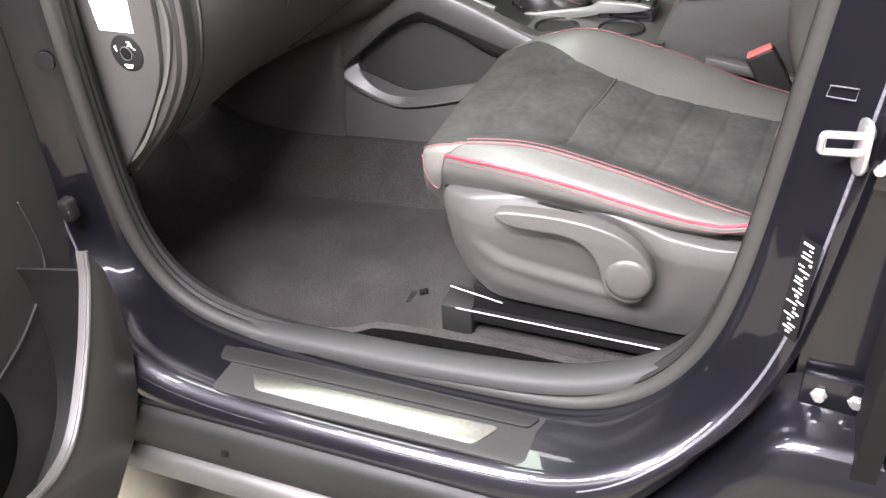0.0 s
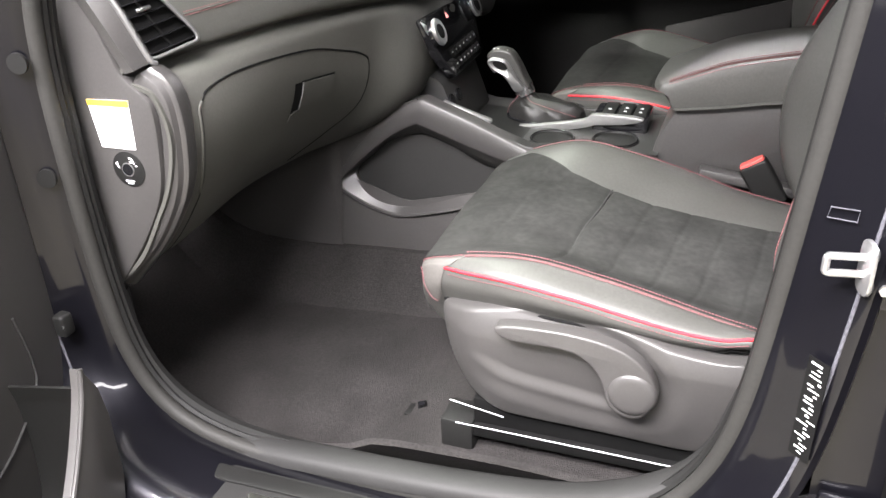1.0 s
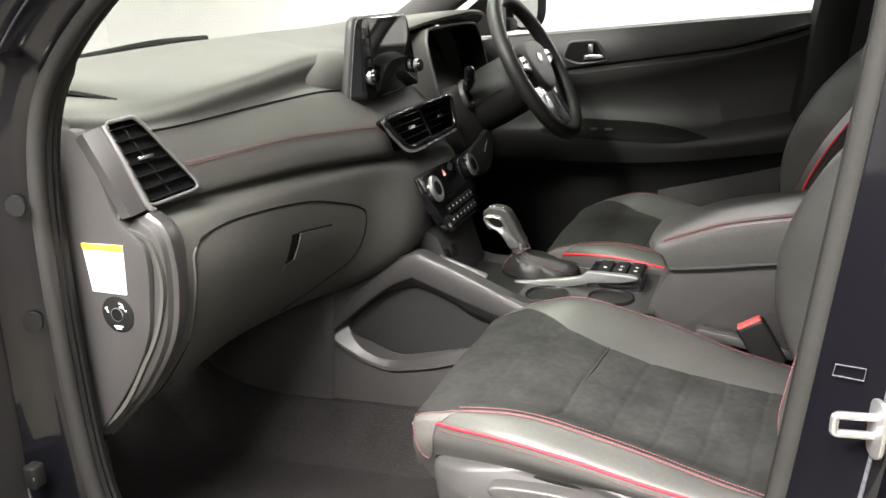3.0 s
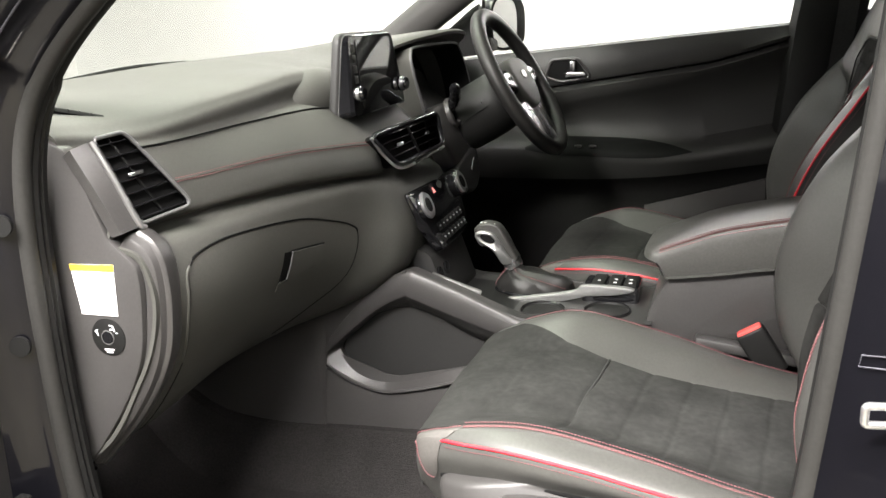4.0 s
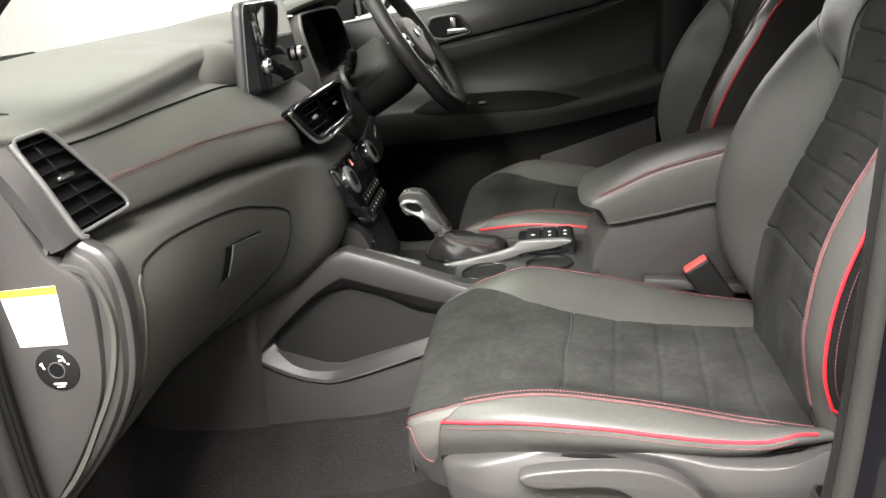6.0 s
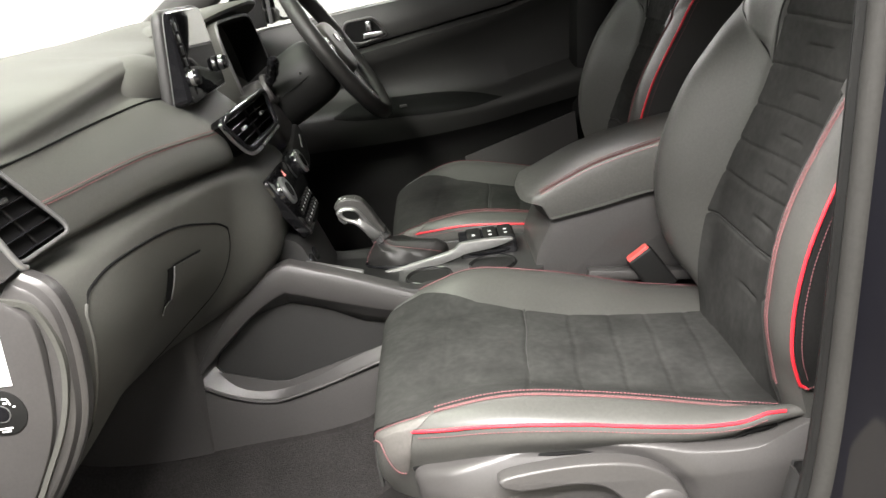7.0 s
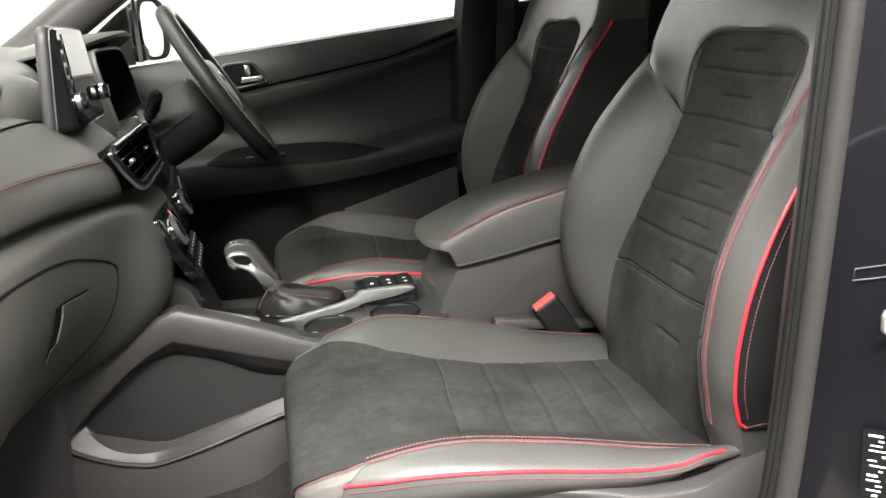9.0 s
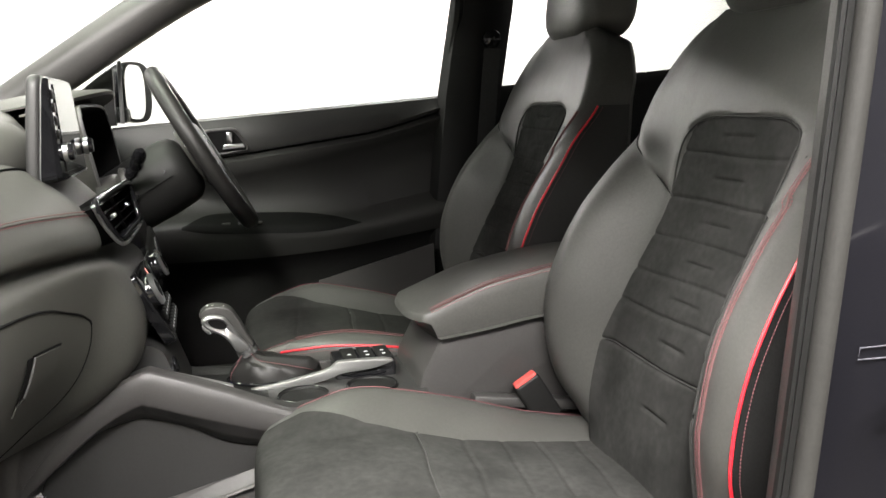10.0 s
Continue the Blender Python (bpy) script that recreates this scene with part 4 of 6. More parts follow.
def dash_rows(n=110):
    rows = []
    flat = np.array([[(p[0], y, p[1]) for p in pr] for y, pr in zip(_ys, _profiles)])
    for j in range(150):
        rows.append(cr(flat[:, j, :], n))
    return np.array(rows)          # [profile, across]


DASH_PTS = dash_rows()


def dash_at(y, v):
    """A point of the dashboard's face: y across, v control station along the profile (0 to 13)."""
    j = v / 13 * 149
    a = int(min(148, j))
    f = j - a
    ra, rb = DASH_PTS[a], DASH_PTS[a + 1]
    pa = np.array([np.interp(y, ra[:, 1], ra[:, k]) for k in range(3)])
    pb = np.array([np.interp(y, rb[:, 1], rb[:, k]) for k in range(3)])
    return pa * (1 - f) + pb * f


dash = thing("dashboard", "dark grey soft-touch dashboard with a red stitched line", "dashboard", at=(0, 0.8, 0.8))
part("dash_shell", grid(DASH_PTS, thick=-0.006), DASH, dash, "dark grey grained dashboard moulding")
for dv in (-0.055, 0.055):
    part("stitching", stitches([dash_at(y, 6.0 + dv) + np.array([0.002, 0, 0.001]) for y in np.linspace(0.185, 0.645, 60)]), THREAD, dash, "red contrast stitching")
part("stitch_seam", tube([dash_at(y, 6.0) + np.array([0.0005, 0, 0]) for y in np.linspace(0.185, 0.645, 40)], 0.0016, seg=6), DASH, dash)
part("panel_joint", tube([dash_at(y, 4.8) + np.array([0.001, 0, 0.001]) for y in np.linspace(0.15, 0.655, 50)], 0.0013, seg=6), BLACK, dash, "thin dark panel joint")


# glove box outline and handle, as y across and station down the face
gl = [(0.150, 11.8), (0.139, 10.82), (0.128, 10.21), (0.128, 9.62), (0.138, 9.42), (0.160, 9.26), (0.235, 9.16), (0.397, 9.25), (0.484, 9.42), (0.540, 9.58), (0.560, 9.80), (0.567, 10.64), (0.534, 11.17), (0.49, 11.6)]
part("glove_box_joint", tube([dash_at(y, v) + np.array([0.0006, 0, 0]) for y, v in cr(gl, 110)], [0.0010] * 38 + [0.0017] * 44 + [0.0008] * 28, seg=6), BLACK, dash, "dark joint round the glove box lid")


part("glove_box_edge", tube([dash_at(y - 0.003, v) + np.array([0.0006, 0, 0]) for y, v in cr(gl[1:5], 30)], 0.0022, seg=8), DASH, dash, "rounded edge of the glove box lid")


def face_patch(y0, y1, lift, thick, grow=0.0):
    """A patch of the dashboard's face between two y, following the latch outline."""
    rows = []
    for y in np.linspace(y0, y1, 8):
        top, low = 9.72 + 0.3 * (y - 0.35) - grow, 10.25 - 1.5 * (y - 0.36) + grow
        rows.append([dash_at(y, top + (low - top) * t) + np.array([lift, 0, -lift * 0.4]) for t in np.linspace(0, 1, 7)])
    return grid(rows, thick=thick)


hd = part("glove_box_handle", face_patch(0.3865, 0.470, 0.0032, -0.0012), DASH, dash, "grey glove box latch")
part("latch_joint", face_patch(0.3835, 0.4725, 0.0018, -0.0008, 0.022), BLACK, hd, "dark joint round the latch")
part("finger_slot", face_patch(0.366, 0.3835, 0.0012, -0.001), BLACK, hd, "black finger slot")
part("slot_ledge", grid([[dash_at(y, 10.24 - 1.5 * (y - 0.36) + v) + np.array([0.0030, 0, 0.0]) for v in (0.0, 0.05, 0.10, 0.13)] for y in np.linspace(0.362, 0.3835, 6)], thick=-0.001), DASH, hd, "lower ledge of the finger slot")
part("latch_edge", tube([dash_at(0.3855, v) + np.array([0.0042, 0, 0.0]) for v in np.linspace(9.74, 10.20, 10)], 0.0014, seg=8), TRIM, hd, "rounded edge of the latch")

# end cap with label and switch
cap = cr([(-0.022, 0.668), (0.045, 0.748), (0.092, 0.83), (0.106, 0.90), (0.108, 0.955), (0.096, 0.975), (0.078, 0.990), (0.066, 1.005), (0.050, 1.05), (0.034, 1.095), (0.012, 1.118), (-0.03, 1.115), (-0.045, 1.0), (-0.045, 0.80), (-0.04, 0.69)], 90, closed=True)
bm = prism([(x, z) for x, z in cap], 0.018, None, 0.0085, 2)
bmesh.ops.transform(bm, matrix=Matrix(((1, 0, 0, 0), (0, 0, -1, 0.079), (0, 1, 0, 0), (0, 0, 0, 1))), verts=bm.verts)
ec = part("end_cap", bm, PLASTIC, dash, "grained grey dashboard end cap")
rim = cr([(-0.018, 0.67), (0.055, 0.748), (0.104, 0.83), (0.119, 0.90), (0.120, 0.957), (0.105, 0.982), (0.085, 0.997)], 40)
rim2 = cr([(-0.012, 0.665), (0.064, 0.75), (0.113, 0.83), (0.129, 0.90), (0.129, 0.955), (0.118, 0.985), (0.098, 1.0)], 40)
rows = []
for a, b in zip(rim, rim2):
    n = np.array([a[0] - 0.01, a[1] - 0.86])
    n = n / np.linalg.norm(n)
    rows.append([(a[0] + n[0] * u + (b[0] - a[0]) * w, y, a[1] + n[1] * u + (b[1] - a[1]) * w)
                 for u, w, y in ((-0.0150, 0, 0.082), (-0.0145, 0, 0.0705), (-0.012, 0, 0.0690), (0.001, 0.2, 0.0700), (0.0035, 0.4, 0.0725), (0.0045, 0.7, 0.080), (0.0060, 0.9, 0.0815), (0.0075, 1.0, 0.084), (0.007, 1.0, 0.100), (0.0, 1.0, 0.115), (-0.02, 1.0, 0.125))])
part("cap_rim", grid(rows, thick=0.002), PLASTIC, dash, "grey rim round the end cap", flat_angle=30)
lb = prism([(0.004, 0.964), (0.073, 0.966), (0.069, 0.896), (0.012, 0.896)], 0.0008)
bmesh.ops.transform(lb, matrix=Matrix(((1, 0, 0, 0), (0, 0, -1, 0.0606), (0, 1, 0, 0), (0, 0, 0, 1))), verts=lb.verts)
lab = part("label", lb, LABEL, ec, "white warning label with a yellow head")
lb = prism([(0.004, 0.964), (0.073, 0.966), (0.0725, 0.957), (0.0048, 0.956)], 0.0006)
bmesh.ops.transform(lb, matrix=Matrix(((1, 0, 0, 0), (0, 0, -1, 0.0596), (0, 1, 0, 0), (0, 0, 0, 1))), verts=lb.verts)
part("label_head", lb, YELLOW, lab, "yellow head of the label")
SW = Matrix(((1, 0, 0, 0.049), (0, 0, -1, 0.0612), (0, 1, 0, 0.866), (0, 0, 0, 1)))
sw = part("airbag_switch", lathe([(0.0, 0.0), (0.026, 0.0), (0.026, 0.0015), (0.022, 0.0025), (0.0, 0.0025)], SW, 32), PLASTIC_DARK, ec, "round black key switch with white marks")
part("key_slot", lathe([(0.0, 0.002), (0.0085, 0.002), (0.0085, 0.004), (0.006, 0.0045), (0.0, 0.0035)], SW, 20), GLOSS, sw)
part("key_ring", tube([SW @ Vector((0.0095 * math.cos(a), 0.0095 * math.sin(a), 0.0032)) for a in np.linspace(0, 2 * math.pi, 24, endpoint=False)], 0.0007, closed=True, seg=6), TRIM, sw, "worn grey ring round the key slot")
for x, z, w, h, turn in ((-0.0170, 0.0085, 0.0045, 0.0018, 30), (-0.0155, 0.0045, 0.0018, 0.0060, 20), (0.0080, 0.0165, 0.0060, 0.0018, -15), (0.0115, 0.0120, 0.0018, 0.0060, 15), (0.0070, 0.0115, 0.0040, 0.0018, 0), (0.0155, 0.0070, 0.0030, 0.0014, 0), (0.0, -0.0170, 0.0150, 0.0018, 0), (0.0, -0.0205, 0.0100, 0.0014, 0)):
    part("mark", rbox(w, h, 0.0006, SW @ pose(x, z, 0.003, 0, 0, turn), 0), WHITE_INK, sw)


def quad(c, u, v):
    """A point in a four-cornered opening: corners top left, top right, bottom right, bottom left."""
    tl, tr, br, bl = [Vector(p) for p in c]
    return (tl * (1 - u) + tr * u) * (1 - v) + (bl * (1 - u) + br * u) * v


def vent(name, corners, parent, slats, dividers, deep=0.03, rim=0.006, rim_mat=TRIM, label="", proud=0.0):
    c = [Vector(p) for p in corners]
    n = (c[1] - c[0]).cross(c[3] - c[0]).normalized()
    if n.x < 0:
        n = -n
    c = [p + n * proud for p in c]
    edge = []
    for i in range(4):
        a, b, d = c[i], c[i - 1], c[(i + 1) % 4]
        q = 0.16
        s, e = a + (b - a) * q, a + (d - a) * q
        for t in np.linspace(0, 1, 6):
            edge.append(s * (1 - t) ** 2 + a * 2 * t * (1 - t) + e * t * t)
    v = part(name, tube([p + n * 0.002 for p in edge], rim, closed=True, seg=10), rim_mat, parent, label or "satin grey framed air vent")
    bm = bmesh.new()
    back = [bm.verts.new(p - n * deep) for p in edge]
    front = [bm.verts.new(p) for p in edge]
    bm.faces.new(back)
    k = len(edge)
    for i in range(k):
        bm.faces.new((back[i], back[(i + 1) % k], front[(i + 1) % k], front[i]))
    bmesh.ops.solidify(bm, geom=list(bm.faces), thickness=0.002)
    part("vent_box", bm, BLACK, v)
    for i in range(slats):
        t = (i + 0.6) / slats
        a, b = quad(c, 0.04, t) - n * 0.003, quad(c, 0.96, t) - n * 0.003
        d = (b - a).normalized()
        m = frame_of((a + b) / 2, d, n)
        part("slat", rbox((b - a).length, 0.008, 0.0014, m @ pose(0, -0.001, 0, 4), 0.0005), GLOSS, v)
    for u in dividers:
        a, b = quad(c, u, 0.03) - n * 0.008, quad(c, u, 0.97) - n * 0.008
        part("divider", rbox((b - a).length, 0.006, 0.003, frame_of((a + b) / 2, b - a, n), 0.001), PLASTIC_DARK, v)
    return v, c, n


v1, c1, n1 = vent("side_vent", [(0.046, 0.080, 1.122), (0.066, 0.118, 1.127), (0.112, 0.182, 1.020), (0.084, 0.098, 1.009)], dash, 7, (0.52,), 0.011, 0.0026, TRIM, proud=0.011)
part("vent_edge", tube(cr([(0.056, 0.074, 1.122), (0.077, 0.080, 1.074), (0.097, 0.090, 1.016), (0.101, 0.098, 1.007)], 24), 0.0040, seg=10), SILVER, v1, "satin silver vent edge")
# bevelled end of the pad beside the vent, with a bright upper facet
fa, fb, fc = [cr(p, 20) for p in ([(0.055, 0.076, 1.122), (0.076, 0.082, 1.074), (0.098, 0.092, 1.010)], [(0.037, 0.0555, 1.114), (0.066, 0.0555, 1.064), (0.096, 0.0575, 1.008)], [(0.020, 0.0602, 1.105), (0.047, 0.0602, 1.060), (0.078, 0.0602, 1.002)])]
part("pad_end", grid([[p + np.array([-0.004, 0.012, 0.0]), p, p * 0.5 + q * 0.5, q, q * 0.5 + r * 0.5, r, r + np.array([0.0, 0.006, 0.0])] for p, q, r in zip(fa, fb, fc)], thick=0.003), PLASTIC, dash, "bevelled grey end of the dashboard pad", flat_angle=20)
part("vent_tab", rbox(0.022, 0.008, 0.006, frame_of(quad(c1, 0.5, 0.45), c1[1] - c1[0], n1) @ pose(0, 0, 0.002), 0.002), CHROME, v1)
vb, vc, vn = vent("centre_vent", [(0.190, 0.632, 1.050), (0.206, 0.958, 1.056), (0.222, 0.945, 0.988), (0.216, 0.700, 0.984)], dash, 5, (0.56,), 0.03, 0.0055, GLOSS)
part("vent_edge", tube(cr([(0.192, 0.636, 1.046), (0.204, 0.662, 1.010), (0.220, 0.705, 0.980), (0.227, 0.82, 0.981), (0.228, 0.935, 0.985)], 24), 0.003, seg=8), CHROME, vb, "chrome vent edge")
for u in (0.28, 0.76):
    part("vent_tab", rbox(0.02, 0.007, 0.006, frame_of(quad(vc, u, 0.45), vc[1] - vc[0], vn) @ pose(0, 0, 0.002), 0.002), CHROME, vb)
# speaker grille slot on top
dm = part("demister_slot", tube(cr([(-0.10, 0.075, 1.160), (-0.05, 0.12, 1.157), (0.0, 0.168, 1.140)], 20), 0.009, seg=8, flat=0.5), BLACK, dash, "black demister slot")
for i, p in enumerate(cr([(-0.085, 0.088, 1.1645), (-0.05, 0.12, 1.1615), (-0.01, 0.158, 1.1485)], 9)):
    part("slot_fin", rbox(0.0022, 0.017, 0.002, pose(p[0], p[1], p[2], 0, 8, 44), 0.0005), PLASTIC_MID, dm)
for y in (0.83, 1.05):
    part("sensor_bump", lathe([(0.02, 0.0), (0.017, 0.006), (0.008, 0.009), (0.0, 0.0095)], pose(-0.36, y, 1.168), 20), PLASTIC_DARK, dash)

# display
disp = thing("infotainment_display", "gloss black tablet-style display with two knobs", "display", at=(0.13, 0.815, 1.08))
ST_ = frame_of((0.134, 0.794, 1.153), (-0.03, 1, 0), (-0.07, 0, 1))          # x across, y up, z towards the rear
SH_ = frame_of((0.117, 0.794, 1.153), (-0.02, 1, 0), (0.07, 0, 1))          # plane of the housing's rim, tilted the other way
out = rounded([(-0.155, -0.080), (0.155, -0.080), (0.118, 0.080), (-0.136, 0.080)], 0.022)
part("housing", prism(out, 0.020, SH_ @ pose(0, 0, -0.010), 0.008, 4, True), PLASTIC_MID, disp, "dark display housing")
wide = rounded([(-0.151, -0.076), (0.152, -0.076), (0.114, 0.0765), (-0.132, 0.0765)], 0.019)
face = rounded([(-0.134, -0.072), (0.146, -0.072), (0.109, 0.0735), (-0.122, 0.0735)], 0.017)
mid_ring = [(SH_ @ Vector((a[0], a[1], 0.010))) * 0.28 + (ST_ @ Vector((b[0], b[1], 0.0085))) * 0.72 + Vector((0.0015, -0.0015, 0)) for a, b in zip(wide, face)]
part("bezel", loft([[SH_ @ Vector((x, y, 0.006)) for x, y in wide], [SH_ @ Vector((x, y, 0.0105)) for x, y in wide], mid_ring, [ST_ @ Vector((x, y, 0.0095)) for x, y in face]]), GLOSS, disp, "gloss black bezel with a sloping flank", flat_angle=12)
part("bezel_edge", tube([SH_ @ Vector((x, y, 0.0100)) for x, y in wide], 0.0010, closed=True, seg=6), TRIM, disp, "thin satin grey edge")
part("lower_edge", tube([ST_ @ Vector((x, -0.0715, 0.0098)) for x in np.linspace(-0.055, 0.140, 12)], 0.0009, seg=6), TRIM, disp, "thin satin edge below the glass")
out = rounded([(-0.092, -0.062), (0.118, -0.062), (0.096, 0.066), (-0.092, 0.066)], 0.004)
part("glass", prism(out, 0.0015, ST_ @ pose(0, 0, 0.0098), 0.0005), SCREEN, disp, "dark reflective display glass", smooth_faces=False)
for x in (-0.119, 0.122):
    k = part("knob", lathe([(0.0, 0.0), (0.0125, 0.0), (0.0125, 0.016), (0.011, 0.019), (0.0, 0.019)], ST_ @ pose(x, -0.032, 0.0095), 28), GLOSS, disp, "gloss black knob")
    part("knob_ring", lathe([(0.0128, 0.004), (0.0142, 0.005), (0.0142, 0.011), (0.0128, 0.012)], ST_ @ pose(x, -0.032, 0.0095), 28), CHROME, k, "chrome ring")
for y in (-0.006, 0.013, 0.032, 0.051):
    part("key", rbox(0.016, 0.014, 0.0016, ST_ @ pose(-0.107, y, 0.0102), 0.001), PLASTIC_DARK, disp)
part("foot", rbox(0.28, 0.08, 0.05, ST_ @ pose(0.01, -0.10, -0.05), 0.015, 3), DASH, disp)
fair = []
for a in np.linspace(0.03, math.pi - 0.03, 24):
    fair.append([(0.046 + 0.066 * math.sin(a) * math.cos(b), 0.700 - 0.140 * math.cos(a), 1.112 + 0.060 * math.sin(a) * math.sin(b)) for b in np.linspace(0, 2 * math.pi, 32, endpoint=False)])
part("fairing", loft(fair), DASH, disp, "smooth grey fairing behind the display")

# climate panel
cl = thing("climate_panel", "black climate control panel with two chrome-ringed knobs", "control panel", at=(0.24, 0.80, 0.86))
CP = frame_of((0.250, 0.838, 0.868), (-0.03, 1, 0), (-0.42, 0, 1))
out = rounded([(-0.095, -0.066), (0.10, -0.066), (0.15, 0.02), (0.15, 0.062), (-0.15, 0.068), (-0.145, 0.03)], 0.012)
part("fascia", prism(out, 0.018, CP @ pose(0, 0, -0.010), 0.004, 3), GLOSS, cl, "gloss black fascia")
for x in (-0.112, 0.128):
    k = part("knob", lathe([(0.0, 0.0), (0.026, 0.0), (0.026, 0.010), (0.023, 0.015), (0.021, 0.016), (0.0, 0.016)], CP @ pose(x, 0.030, 0.008), 36), GLOSS, cl, "gloss black knob")
    part("knob_ring", lathe([(0.0235, 0.0145), (0.0265, 0.010), (0.0272, 0.012), (0.0245, 0.0165)], CP @ pose(x, 0.030, 0.008), 36), CHROME, k, "chrome ring")
    part("knob_face", lathe([(0.0, 0.016), (0.015, 0.016), (0.014, 0.0175), (0.0, 0.0175)], CP @ pose(x, 0.030, 0.008), 28), BLACK, k)
for r, y in enumerate((-0.022, -0.046)):
    for i in range(7):
        x = -0.068 + i * 0.024
        b = part("button", rbox(0.017, 0.016, 0.004, CP @ pose(x, y, 0.009), 0.0015), PLASTIC_DARK, cl)
        part("button_mark", rbox(0.007, 0.0028, 0.0006, CP @ pose(x, y + 0.001, 0.0115), 0), WHITE_INK, b)
part("hazard_button", prism([(-0.008, 0.0), (0.006, 0.0), (-0.004, 0.013)], 0.0008, CP @ pose(-0.012, 0.040, 0.0082)), RED_LED, cl, "lit red hazard triangle")
part("corner_cap", prism([(0.012, 0.0), (0.030, 0.012), (0.0, 0.030)], 0.001, CP @ pose(-0.150, 0.034, 0.0085)), CHROME, cl, "silver corner flash")

# instrument hood
ih = thing("instrument_cluster", "dark hooded instrument cluster behind the steering wheel", "instrument cluster", at=(0.1, 1.2, 1.1))
rows = []
for d, sc in ((-0.10, 0.82), (0.0, 0.92), (0.035, 1.0), (0.045, 1.02), (0.035, 0.97), (-0.02, 0.90)):
    outl = cr([(-0.190, -0.075), (-0.203, -0.01), (-0.215, 0.055), (-0.206, 0.088), (-0.165, 0.100), (0.09, 0.100), (0.145, 0.080), (0.175, 0.01), (0.175, -0.075)], 40)
    rows.append([(0.095 + d + 0.30 * -z * sc * 0.55, 1.250 + x * sc, 1.088 + z * sc) for x, z in outl])
part("hood", grid(rows[:4], thick=0.003), DASH, ih, "soft grained hood")
part("hood_lining", grid(rows[3:], thick=0.003), BLACK, ih, "black lining of the hood")
part("hood_edge", tube(rows[3], 0.0036, seg=6), TRIM, ih, "lighter grey edge of the hood")
brow = []
for y in np.linspace(0.99, 1.52, 30):
    e = smooth([(0.99, 0.085), (1.05, 0.118), (1.12, 0.142), (1.25, 0.160), (1.38, 0.150), (1.46, 0.118), (1.52, 0.08)])(y)
    h = smooth([(0.99, 1.194), (1.05, 1.209), (1.12, 1.218), (1.25, 1.225), (1.38, 1.218), (1.46, 1.202), (1.52, 1.184)])(y)
    brow.append([(-0.16, y, 1.188), (-0.08, y, 1.194), (0.0, y, h - 0.010), (e * 0.6, y, h - 0.001), (e - 0.008, y, h), (e, y, h - 0.004), (e - 0.003, y, h - 0.011), (e - 0.05, y, h - 0.022)])
part("brow", grid(brow, thick=0.004), DASH, ih, "soft grained brow over the instruments")
part("dial_glass", prism(rounded([(-0.20, -0.09), (0.16, -0.09), (0.15, 0.090), (-0.20, 0.090)], 0.03), 0.002, frame_of((0.03, 1.25, 1.09), (0, 1, 0), (-0.25, 0, 1))), BLACK, ih, "black dial face")

# steering wheel and column
WC, WN = Vector((0.335, 1.208, 1.098)), Vector((0.869, 0, 0.495))
WM = frame_of(WC, (0, 1, 0), (-0.495, 0, 0.869))       # x across, y up in the wheel's plane, z towards the driver
sw_ = thing("steering_wheel", "black leather three-spoke steering wheel with satin inserts", "steering wheel", at=tuple(WC))
rim = [WM @ Vector((0.176 * math.cos(a), 0.176 * math.sin(a), 0)) for a in np.linspace(0, 2 * math.pi, 72, endpoint=False)]
part("rim", tube(rim, 0.0175, closed=True, seg=14), LEATHER_DARK, sw_, "black leather rim")
hub = cr([(-0.085, 0.03), (-0.06, 0.055), (0.0, 0.06), (0.06, 0.055), (0.085, 0.03), (0.07, -0.03), (0.03, -0.065), (-0.03, -0.065), (-0.07, -0.03)], 50, closed=True)
part("airbag_cover", prism([tuple(p) for p in hub], 0.045, WM @ pose(0, 0, -0.03), 0.014, 4), DASH, sw_, "soft black airbag cover")
part("emblem", lathe([(0.0, 0.0), (0.019, 0.0), (0.017, 0.002), (0.0, 0.003)], WM @ pose(0, 0.012, 0.0155) @ Matrix.Diagonal((1, 0.6, 1, 1)), 28), CHROME, sw_, "plain chrome oval emblem")
for sx in (-1, 1):
    sp = cr([(sx * 0.07, 0.035), (sx * 0.12, 0.03), (sx * 0.172, 0.035), (sx * 0.172, -0.005), (sx * 0.12, -0.01), (sx * 0.07, -0.02)], 30, closed=True)
    part("spoke", prism([tuple(p) for p in sp], 0.022, WM @ pose(0, 0, -0.018), 0.006, 3), GLOSS, sw_, "gloss black spoke")
    k = part("switch_pad", prism(rounded([(sx * 0.082, 0.028), (sx * 0.135, 0.026), (sx * 0.135, 0.0), (sx * 0.082, -0.012)], 0.008), 0.006, WM @ pose(0, 0, 0.004), 0.002), CHROME, sw_, "satin switch pad")
    for q in (-1, 1):
        part("switch", rbox(0.012, 0.008, 0.004, WM @ pose(sx * 0.108 + q * 0.012, 0.012, 0.011), 0.0015), PLASTIC_DARK, k)
    low = cr([(sx * 0.03, -0.05), (sx * 0.055, -0.045), (sx * 0.075, -0.155), (sx * 0.045, -0.168)], 30, closed=True)
    part("spoke", prism([tuple(p) for p in low], 0.016, WM @ pose(0, 0, -0.014), 0.005, 3), CHROME, sw_, "satin silver lower spoke")
part("lower_fill", prism([(-0.045, -0.05), (0.045, -0.05), (0.06, -0.165), (-0.06, -0.165)], 0.01, WM @ pose(0, 0, -0.02), 0.003), GLOSS, sw_)
col = thing("steering_column", "dark plastic steering column shroud with stalks", "steering column", at=(0.2, 1.2, 1.0))
rings = []
